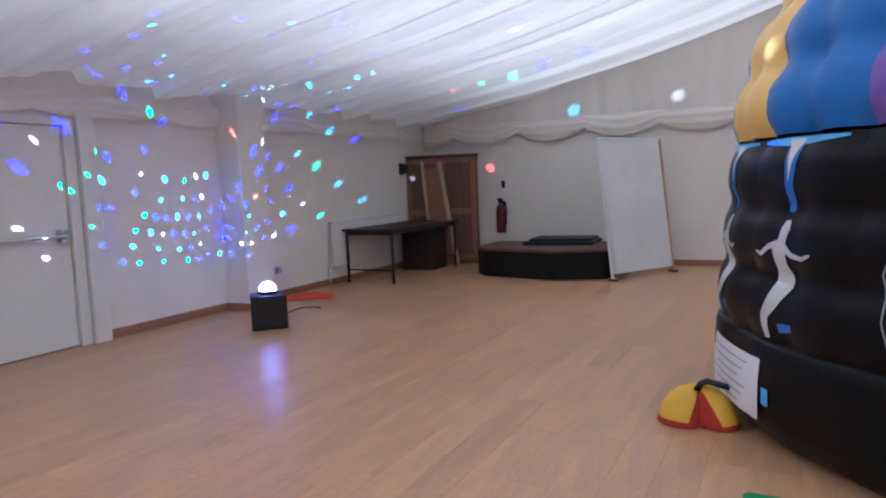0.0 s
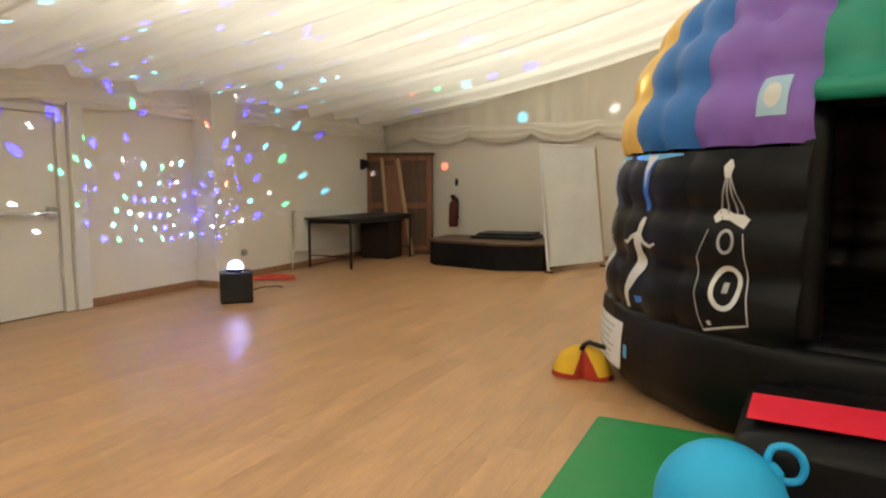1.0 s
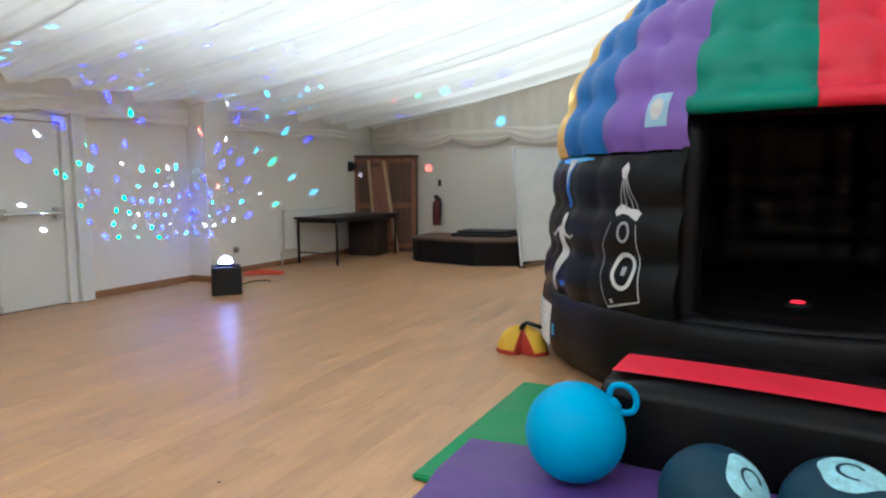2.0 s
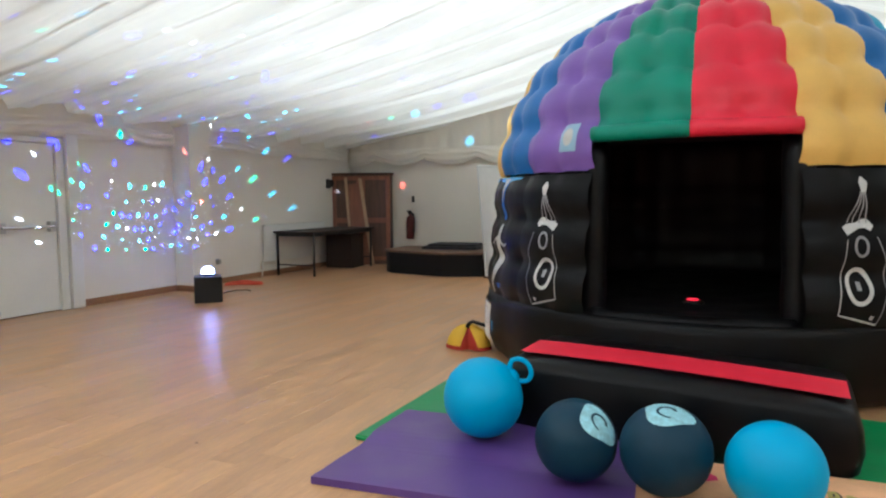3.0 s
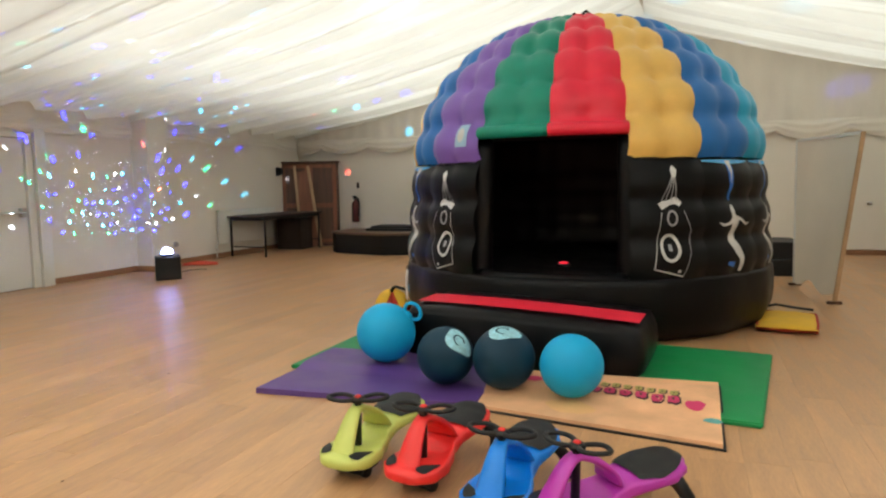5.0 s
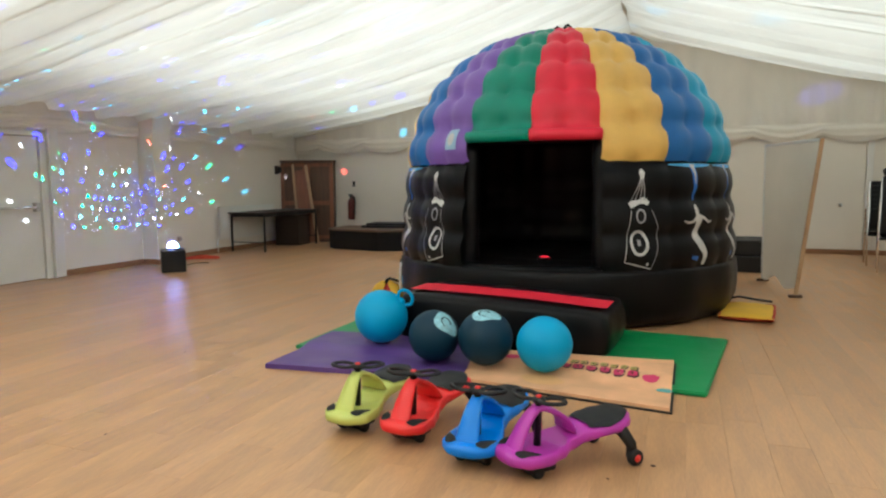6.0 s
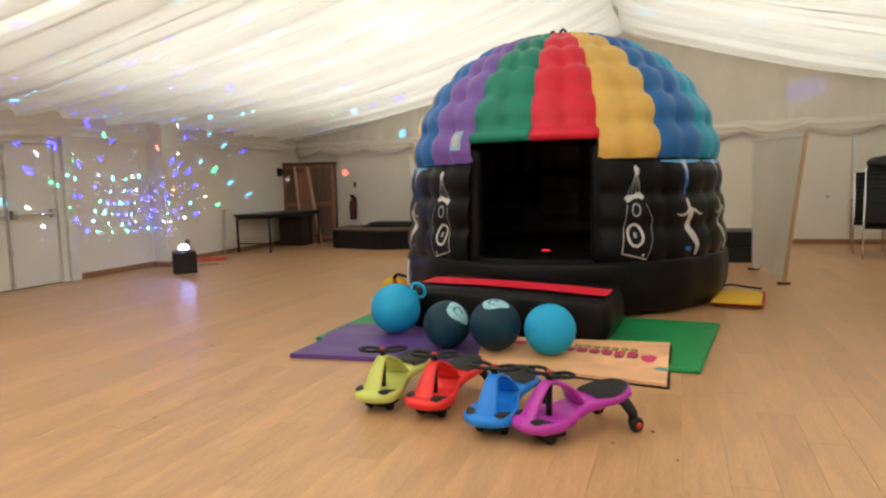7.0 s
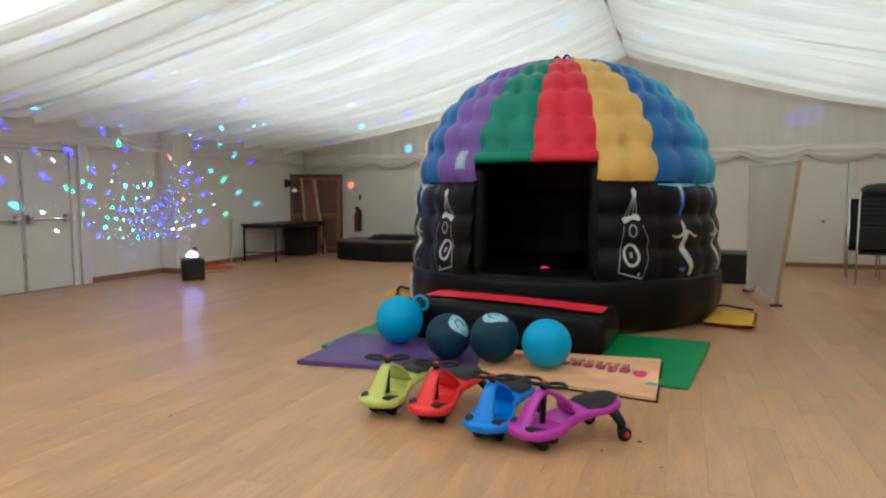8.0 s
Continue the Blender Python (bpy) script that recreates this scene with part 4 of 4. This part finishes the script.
disco = thing("disco_light", "glowing disco lamp with a perforated dome, on the black box", "disco light", (*box_place, 0.328), 0)
bm = B()
lathe(bm, [(0, 0.001), (0.085, 0.001), (0.088, 0.01), (0.085, 0.034), (0.078, 0.038)], 28)
part("lamp_base", bm, BLACK_PL, disco, smooth=True)
R0, CZ = 0.078, 0.040
shell = B()
panes = [B() for _ in range(5)]
PANE_TINT = [(0.01, 0.015, 1.0), (0.04, 0.55, 1.0), (0.75, 0.85, 1.0), (0.01, 0.85, 0.40), (1.0, 0.16, 0.12)]
random.seed(11)


def on_shell(az, el):
    a, e = radians(az), radians(el)
    return Vector((R0 * math.cos(e) * math.cos(a), R0 * math.cos(e) * math.sin(a), CZ + R0 * math.sin(e)))


EL0, EL1, ROWS_N = 10.0, 84.0, 12
for row in range(ROWS_N):
    e0 = EL0 + (EL1 - EL0) * row / ROWS_N
    e1 = EL0 + (EL1 - EL0) * (row + 1) / ROWS_N
    cols = 54
    for col in range(cols):
        off = 0.5 * (row % 2)
        a0, a1 = 360 * (col + off) / cols, 360 * (col + off + 1) / cols
        ca = a0 + (a1 - a0) * random.uniform(0.36, 0.64)
        ce = e0 + (e1 - e0) * random.uniform(0.36, 0.64)
        kind = random.choices(range(5), (46, 24, 18, 9, 3))[0]
        hr = {0: 1.35, 1: 1.15, 2: 0.8, 3: 1.0, 4: 0.9}[kind] * random.uniform(0.5, 0.95)
        hr = min(hr, 0.3 * 360 / cols * math.cos(radians(e1)))
        if random.random() < 1 - 0.92 * math.cos(radians((e0 + e1) / 2)) * (1 if row < 6 else 0.65):
            hr = 0.004
        if 0 < ca % 360 < 100 and random.random() < 0.5:
            hr = 0.004
        rim, hole = [], []
        ws = 1 / math.cos(radians(ce))
        for k in range(8):
            ang = 2 * math.pi * k / 8 + math.pi / 4
            sx, sy = math.cos(ang), math.sin(ang)
            mx = max(abs(sx), abs(sy))
            qx, qy = sx / mx, sy / mx
            rim.append(shell.verts.new(on_shell((a0 + a1) / 2 + qx * (a1 - a0) / 2, (e0 + e1) / 2 + qy * (e1 - e0) / 2)))
            hole.append((ca + sx * hr * ws, ce + sy * hr))
        hv = [shell.verts.new(on_shell(*h)) for h in hole]
        for k in range(8):
            shell.faces.new((rim[k], rim[(k + 1) % 8], hv[(k + 1) % 8], hv[k]))
        panes[kind].faces.new([panes[kind].verts.new(on_shell(*h)) for h in hole])
caps = [shell.verts.new(on_shell(a * 360 / 88, EL1)) for a in range(88)]
shell.faces.new(caps)
cyl = [[shell.verts.new(on_shell(a * 360 / 88, e)) for a in range(88)] for e in (-20, EL0)]
for k in range(88):
    shell.faces.new((cyl[0][k], cyl[0][(k + 1) % 88], cyl[1][(k + 1) % 88], cyl[1][k]))
DOME_GLOW = glow("lamp_dome_glow", (0.40, 0.45, 1.0), 45.0)
DOME_GLOW.cycles.emission_sampling = "NONE"
part("perforated_dome", shell, DOME_GLOW, disco, "glowing white dome")
for bm, c in zip(panes, PANE_TINT):
    tagged(part("coloured_lens", bm, tinted_pane("lens_tint", c), disco), kind="stuff")
lamp("disco_glow", "POINT", 9, (0.42, 0.42, 1.0), (*box_place, 0.328 + CZ), radius=0.084)
lamp("disco_bulb", "POINT", 2300, (1, 1, 1), (*box_place, 0.328 + CZ), radius=0.0004)

# dim red glowing disc added where lamplight reflects on the dome's inner floor
inner = thing("floor_reflection", "small black disc with a dim red glow, added for a floor reflection", "party light", (0.62, 5.0, 0.53), 0)
bm = B()
lathe(bm, [(0, 0.0), (0.07, 0.0), (0.075, 0.01), (0.07, 0.022), (0.06, 0.025), (0, 0.026)], 20)
part("disc_base", bm, BLACK_PL, inner, smooth=True)
bm = B()
lathe(bm, [(0.045, 0.027), (0.035, 0.036), (0, 0.04)], 16)
part("reflection_disc", bm, glow("reflection_glow", (1.0, 0.03, 0.06), 0.8), inner, "dim red glow put in for a reflection", smooth=True)

# red cloth and cable behind the box
bm = B()
sheet(bm, lambda u, v: Vector((-0.28 + 0.56 * u, -0.2 + 0.4 * v + 0.05 * math.sin(u * 5), 0.012 + 0.055 * (math.sin(math.pi * u) * math.sin(math.pi * v)) ** 0.5 * (0.7 + 0.5 * noise.noise((u * 4, v * 4, 1))))), 22, 16)
solid("folded_cloth", bm, material("red_orange_cloth", (0.62, 0.07, 0.03), 0.8, vary=0.2, scale=9, bump=0.004), "red folded cloth lying on the floor by the wall", "cloth", smooth=True, place=(-6.0, 7.95, 0), turn=40)
bm = B()
tube(bm, [(-5.35, 6.6, 0.01), (-5.55, 6.95, 0.01), (-5.62, 7.3, 0.01), (-5.5, 7.42, 0.01), (-5.38, 7.36, 0.012)], 0.006, 6)
solid("power_cable", bm, BLACK_PL, "thin black power cable on the floor", "cable", smooth=True)
bm = B()
box(bm, (WX + 0.001, 7.81, 0.30), (WX + 0.012, 7.90, 0.385), 0.003)
box(bm, (WX + 0.012, 7.825, 0.315), (WX + 0.05, 7.885, 0.37), 0.006)
solid("wall_socket", bm, material("socket_plastic", (0.35, 0.33, 0.28), 0.5), "grey wall socket with a plug in it", "socket", kind="")


def radiator():
    r = thing("radiator", "white painted panel radiator low on the wall", "radiator", (WX, 8.88, 0))
    bm = B()
    box(bm, (0.035, 0.0, 0.24), (0.055, 1.75, 0.86), 0.008)
    part("back_panel", bm, WHITE, r)
    bm = B()
    sheet(bm, lambda u, v: Vector((0.085 + 0.006 * abs(math.sin(math.pi * u * 32)) ** 0.7, 1.75 * u, 0.25 + 0.60 * v)), 256, 6)
    part("ribbed_panel", bm, WHITE, r, smooth=True)
    bm = B()
    box(bm, (0.03, -0.004, 0.845), (0.098, 1.754, 0.866), 0.006)
    part("top_grille", bm, WHITE, r)
    for y in (0.2, 1.55):
        bm = B()
        box(bm, (0.001, y - 0.02, 0.35), (0.034, y + 0.02, 0.75), 0.003)
        part("bracket", bm, STEEL, r)
    bm = B()
    tube(bm, [(0.06, -0.06, 0.0), (0.06, -0.06, 0.2), (0.06, -0.04, 0.27), (0.06, 0.0, 0.28)], 0.011, 8)
    part("feed_pipe", bm, WHITE, r, smooth=True)
    bm = B()
    lathe(bm, [(0, 0.12), (0.022, 0.125), (0.024, 0.2), (0.016, 0.215), (0, 0.217)], 14, c=(0.06, -0.06))
    part("valve", bm, WHITE, r, smooth=True)


radiator()
box_c = thing("storage_box", "dark wooden storage box under the end of the table", "storage box", (-5.98, 10.78, 0), 4)
bm = B()
box(bm, (-0.27, -0.25, 0.0), (0.27, 0.25, 0.60), 0.008)
part("body", bm, TABLE_TOP, box_c)
bm = B()
box(bm, (-0.285, -0.265, 0.602), (0.285, 0.265, 0.635), 0.006)
part("lid", bm, TABLE_TOP, box_c)

# ---------------------------------------------------------------- table by the wall
def folding_table():
    t = thing("folding_table", "dark-topped rectangular table on thin black steel legs", "table", (-5.93, 10.1, 0), 0)
    bm = B()
    box(bm, (-0.41, -1.0, 0.722), (0.41, 1.0, 0.752), 0.006)
    part("tabletop", bm, TABLE_TOP, t)
    bm = B()
    for x in (-0.37, 0.35):
        box(bm, (x, -0.93, 0.665), (x + 0.02, 0.93, 0.721), 0.003)
    for y in (-0.94, 0.92):
        box(bm, (-0.37, y, 0.665), (0.37, y + 0.02, 0.721), 0.003)
    part("apron", bm, BLACK_PL, t)
    for x in (-0.37, 0.37):
        for y in (-0.93, 0.93):
            bm = B()
            tube(bm, [(x, y, 0.0), (x, y, 0.72)], 0.02, 8)
            part("leg", bm, BLACK_PL, t, smooth=True)
    for y in (-0.93, 0.93):
        bm = B()
        tube(bm, [(-0.37, y, 0.18), (0.37, y, 0.18)], 0.01, 8)
        part("stretcher", bm, BLACK_PL, t, smooth=True)


folding_table()


# ---------------------------------------------------------------- wardrobe and boards in the corner
def wardrobe():
    w = thing("wardrobe", "dark wooden wardrobe across the room corner", "wardrobe", (-5.90, 11.28, 0), 20)
    bm = B()
    box(bm, (-0.58, -0.02, 0.0), (0.58, 0.36, 1.76), 0.008)
    part("carcass", bm, DARK_WOOD, w)
    bm = B()
    box(bm, (-0.61, -0.06, 1.762), (0.61, 0.38, 1.80), 0.01)
    part("cornice", bm, DARK_WOOD, w)
    for x0, x1 in ((-0.57, -0.005), (0.005, 0.57)):
        bm = B()
        box(bm, (x0, -0.042, 0.08), (x1, -0.0225, 1.74), 0.004)
        d = part("door", bm, MID_WOOD, w)
        bm = B()
        for z0, z1 in ((0.16, 0.82), (0.92, 1.66)):
            box(bm, (x0 + 0.08, -0.052, z0), (x1 - 0.08, -0.0425, z1), 0.006)
        part("raised_panel", bm, DARK_WOOD, d)
    for x, tilt, m, wd, lab in ((-0.24, 5, PALE_WOOD, 0.05, "long pale wooden batten leaning on the wardrobe"), (0.16, 9, PALE_WOOD, 0.06, "long pale wooden batten leaning on the wardrobe")):
        bm = B()
        box(bm, (-wd / 2, -0.02, 0), (wd / 2, 0.02, 1.72), 0.004)
        bmesh.ops.transform(bm, matrix=pose(-5.90, 11.28, 0, 0, 0, 20) @ pose(x + 0.1, -0.27, 0.004, -6, -tilt, 0), verts=bm.verts)
        solid("batten", bm, m, lab, "batten", group="boards against the wardrobe")
    bm = B()
    box(bm, (-0.17, -0.018, 0), (0.17, 0.018, 1.60), 0.004)
    bmesh.ops.transform(bm, matrix=pose(-5.90, 11.28, 0, 0, 0, 20) @ pose(0.05, -0.20, 0.004, -5, -7, 0), verts=bm.verts)
    solid("board", bm, MID_WOOD, "reddish wooden board leaning on the wardrobe", "board", group="boards against the wardrobe")


wardrobe()
bm = B()
box(bm, (WX + 0.001, 10.82, 1.50), (WX + 0.05, 10.92, 1.68), 0.01)
lathe(bm, [(0, 1.52), (0.05, 1.53), (0.055, 1.60), (0.045, 1.66), (0, 1.665)], 14, c=(WX + 0.09, 10.87))
solid("wall_speaker", bm, BLACK_PL, "small black fitting on the wall beside the wardrobe", "wall fitting", smooth=False)

# fire extinguisher on the north wall
ext = thing("fire_extinguisher", "red fire extinguisher with a black hose, hung on the wall", "fire extinguisher", (-4.98, 11.58, 0))
bm = B()
lathe(bm, [(0, 0.50), (0.07, 0.50), (0.078, 0.52), (0.078, 0.86), (0.06, 0.93), (0.028, 0.96), (0.028, 0.99), (0, 0.99)], 20)
part("cylinder", bm, material("extinguisher_red", (0.10, 0.010, 0.008), 0.45), ext, smooth=True)
bm = B()
box(bm, (-0.03, -0.05, 0.985), (0.03, 0.03, 1.05), 0.008)
box(bm, (-0.012, -0.13, 1.04), (0.012, 0.02, 1.06), 0.004)
tube(bm, [(0.02, 0, 1.01), (0.09, -0.03, 1.0), (0.115, -0.04, 0.9), (0.10, -0.04, 0.72), (0.095, -0.05, 0.64)], [0.012, 0.012, 0.012, 0.016, 0.03], 8)
part("valve_and_hose", bm, BLACK_PL, ext, "black handle and hose")
bm = B()
box(bm, (-0.02, 0.06, 0.80), (0.02, 0.138, 1.0), 0.003)
part("bracket", bm, BLACK_PL, ext)
bm = B()
box(bm, (-5.01, NY - 0.006, 1.22), (-4.95, NY - 0.001, 1.34), 0.001)
solid("wall_sign", bm, BLACK_PL, "small dark sign above the extinguisher", "sign")


# ---------------------------------------------------------------- stage blocks
def stage_stack():
    s = thing("stage_block", "low dark stage block with a brown wooden top", "stage block", (-3.85, 10.75, 0), 0)
    ring = [(-0.98, -0.42), (-0.80, -0.62), (0.30, -0.86), (0.92, -0.62), (0.98, -0.40), (0.98, 0.42), (-0.98, 0.42)]
    bm = B()
    lo = [bm.verts.new((x, y, 0.0)) for x, y in ring]
    hi = [bm.verts.new((x, y, 0.36)) for x, y in ring]
    bm.faces.new(lo[::-1])
    bm.faces.new(hi)
    for k in range(7):
        bm.faces.new((lo[k], lo[(k + 1) % 7], hi[(k + 1) % 7], hi[k]))
    bmesh.ops.bevel(bm, geom=list(bm.edges), offset=0.01, segments=2, affect="EDGES")
    part("skirt", bm, material("black_stage_cloth", (0.009, 0.008, 0.008), 0.7, spec=0.2, vary=0.5, scale=3, fine=30, bump=0.008, stretch=(4, 4, 1)), s)
    bm = B()
    lo = [bm.verts.new((x * 1.02, y * 1.02, 0.363)) for x, y in ring]
    hi = [bm.verts.new((x * 1.02, y * 1.02, 0.40)) for x, y in ring]
    bm.faces.new(lo[::-1])
    bm.faces.new(hi)
    for k in range(7):
        bm.faces.new((lo[k], lo[(k + 1) % 7], hi[(k + 1) % 7], hi[k]))
    bmesh.ops.bevel(bm, geom=list(bm.edges), offset=0.006, segments=2, affect="EDGES")
    part("top_board", bm, material("worn_brown_board", (0.12, 0.066, 0.04), 0.55, vary=0.35, scale=3, fine=25, stretch=(1, 5, 1)), s, "brown worn top")
    bm = B()
    box(bm, (-0.5, -0.34, 0.402), (0.5, 0.36, 0.45), 0.01)
    box(bm, (-0.42, -0.26, 0.45), (0.46, 0.3, 0.49), 0.01)
    solid("flat_case", bm, BLACK_PL, "flat black case lying on the stage block", "case", place=(-3.72, 10.85, 0), turn=4)


stage_stack()
bm = B()
box(bm, (-0.62, -0.4, 0.0), (0.40, 0.4, 0.225), 0.015)
steps = thing("stage_steps", "black two-tier stage steps on the floor", "stage steps", (2.62, 9.12, 0), 3)
part("lower_tier", bm, BLACK_PL, steps)
bm = B()
box(bm, (-0.62, -0.36, 0.228), (0.43, 0.42, 0.45), 0.015)
part("upper_tier", bm, BLACK_PL, steps)


# ---------------------------------------------------------------- white screens
SCREEN = material("white_screen_board", (0.70, 0.71, 0.70), 0.55, vary=0.1, scale=2.2, fine=40, bump=0.001)
SCREEN_CLOTH = fabric("screen_cloth", (0.90, 0.87, 0.80), 0.45)


def screen_panel(label, p0, p1, height, lean0=0.0, lean=0.0, wavy=0.0):
    """lean0, lean: how far the top stands out of plumb at either end, in metres along its normal."""
    a, b = Vector((*p0, 0)), Vector((*p1, 0))
    w = (b - a).length
    turn = math.degrees(math.atan2(b.y - a.y, b.x - a.x))
    t = thing("folding_screen", label, "screen", (a.x, a.y, 0), turn, "white screens")
    bm = B()
    rows = [sheet(bm, lambda u, v: Vector((0.03 + (w - 0.06) * u, s * 0.012 + (lean0 + (lean - lean0) * u) * v, 0.09 + (height - 0.12) * v - wavy * 0.06 * (1 - v) * math.sin(u * 9 + 1) * (1 - u * 0.4))), 14, 14) for s in (-1, 1)]
    for i in range(14):
        bm.faces.new((rows[0][i][0], rows[0][i + 1][0], rows[1][i + 1][0], rows[1][i][0]))
        bm.faces.new((rows[0][i][14], rows[0][i + 1][14], rows[1][i + 1][14], rows[1][i][14]))
    part("panel", bm, SCREEN_CLOTH if wavy else SCREEN, t)
    for x in (0, w):
        bm = B()
        box(bm, (x - 0.015, -0.02, 0.03), (x + 0.015, 0.02, height), 0.004)
        for v in bm.verts:
            v.co.y += (lean if x else lean0) * v.co.z / height
        part("upright", bm, PALE_WOOD if x else SCREEN, t)
        bm = B()
        box(bm, (x - 0.02, -0.07, 0.0), (x + 0.02, 0.07, 0.03), 0.006)
        part("foot", bm, DARK_WOOD, t)
    bm = B()
    box(bm, (0, -0.018, height - 0.03), (w, 0.018, height + 0.004), 0.004)
    for v in bm.verts:
        v.co.y += lean0 + (lean - lean0) * v.co.x / w
    part("top_rail", bm, SCREEN, t)


screen_panel("white free-standing screen panel on small feet", (-2.79, 9.98), (-2.22, 11.0), 1.82, 0.22, 0.22)
screen_panel("white fabric screen with a pale wooden edge and a loose hem", (2.88, 7.95), (3.08, 6.70), 1.74, -0.02, 0.2, wavy=1.0)


# ---------------------------------------------------------------- stacked chairs
def chair_stack(x, y, turn, count):
    made = []
    for k in range(count):
        c = thing("stacking_chair", "black padded stacking chair on a chrome frame, in a stack", "chair", (x, y, 0.0), turn, "stacked chairs")
        for sx in (-1, 1):
            bm = B()
            tube(bm, [(sx * 0.22, -0.24, 0.0), (sx * 0.22, -0.20, 0.40), (sx * 0.22, -0.15, 0.44), (sx * 0.22, 0.17, 0.45)], 0.011, 8)
            part("front_leg", bm, CHROME, c, smooth=True)
            bm = B()
            tube(bm, [(sx * 0.22, 0.25, 0.0), (sx * 0.22, 0.17, 0.45), (sx * 0.21, 0.22, 0.85)], 0.011, 8)
            part("rear_leg", bm, CHROME, c, smooth=True)
        bm = B()
        box(bm, (-0.21, -0.23, 0.445), (0.21, 0.17, 0.49), 0.02, seg=3)
        part("seat", bm, SEAT_BLK, c)
        bm = B()
        box(bm, (-0.205, 0.175, 0.56), (0.205, 0.21, 0.88), 0.016, m=pose(0, 0, 0, -4), seg=3)
        part("backrest", bm, SEAT_BLK, c)
        c.location = Vector((x, y, 0.0)) + Matrix.Rotation(radians(turn), 3, "Z") @ Vector((0, -0.03 * k, 0.068 * k))
        made.append(c)
    return made


chair_stack(4.72, 9.45, 168, 8)
chair_stack(5.32, 9.55, 176, 8)
chair_stack(4.75, 10.25, 172, 7)
bm = B()
sheet(bm, lambda u, v: Vector((0.30 * math.cos(2 * math.pi * u) * (1 - (1 - v) ** 3 * 0.3) * max(0.0, 1 - v ** 3) ** 0.5, 0.26 * math.sin(2 * math.pi * u) * max(0.0, 1 - v ** 3) ** 0.5, 0.17 * v + 0.03 * noise.noise((math.cos(2 * math.pi * u) * 2, math.sin(2 * math.pi * u) * 2, v * 3)))), 28, 10, closed_u=True)
solid("dark_cloth", bm, SEAT_BLK, "black cloth bundle on top of the stacked chairs", "cloth bundle", smooth=True, place=(4.80, 9.55, 1.33))

# ---------------------------------------------------------------- wooden floor, planks along the hall
bm = B()
box(bm, (WX - T, SY - T, -0.2), (EX + T, NY + T, -0.006))
floor = solid("floor", bm, UNDER, "warm orange-brown laminate plank floor", kind="structure")
PW, PL, GAP = 0.19, 1.28, 0.0003


def plank_mesh(length):
    bm = B()
    x, y = PW / 2 - GAP, length / 2 - GAP
    lo = [bm.verts.new((sx * x, sy * y, -0.008)) for sx, sy in ((-1, -1), (1, -1), (1, 1), (-1, 1))]
    md = [bm.verts.new((sx * x, sy * y, -0.0006)) for sx, sy in ((-1, -1), (1, -1), (1, 1), (-1, 1))]
    hi = [bm.verts.new((sx * (x - 0.0006), sy * (y - 0.0006), 0.0)) for sx, sy in ((-1, -1), (1, -1), (1, 1), (-1, 1))]
    for a, b in ((lo, md), (md, hi)):
        for k in range(4):
            bm.faces.new((a[k], a[(k + 1) % 4], b[(k + 1) % 4], b[k]))
    bm.faces.new(hi)
    return finish(bm, "plank", PLANK)


whole = plank_mesh(PL)
random.seed(5)
rest_v, rest_f = [], []
count = 0
for i in range(math.ceil((EX - WX) / PW)):
    x = WX + (i + 0.5) * PW
    y = SY - random.random() * PL
    while y < NY:
        y0, y1 = max(y, SY), min(y + PL, NY)
        near = -3.4 < x < 3.2 and -0.6 < y0 and y1 < 5.2 and y1 - y0 > PL - 0.001
        if near and count < 300:
            ob = new("plank", whole)
            ob.location = (x, (y0 + y1) / 2, 0)
            ob.parent = floor
            count += 1
        elif y1 - y0 > 0.02:
            k = len(rest_v)
            rx = min(x + PW / 2, EX) - GAP
            for z, d in ((-0.008, 0), (-0.0006, 0), (0, 0.0006)):
                rest_v += [(x - PW / 2 + GAP + d, y0 + GAP + d, z), (rx - d, y0 + GAP + d, z), (rx - d, y1 - GAP - d, z), (x - PW / 2 + GAP + d, y1 - GAP - d, z)]
            for r in (0, 4):
                rest_f += [(k + r + j, k + r + (j + 1) % 4, k + r + 4 + (j + 1) % 4, k + r + 4 + j) for j in range(4)]
            rest_f.append((k + 8, k + 9, k + 10, k + 11))
        y += PL
me = bpy.data.meshes.new("planks")
me.from_pydata(rest_v, [], rest_f)
me.materials.append(PLANKS)
rest = new("planks", me)
rest.parent = floor
tagged(rest, kind="stuff")
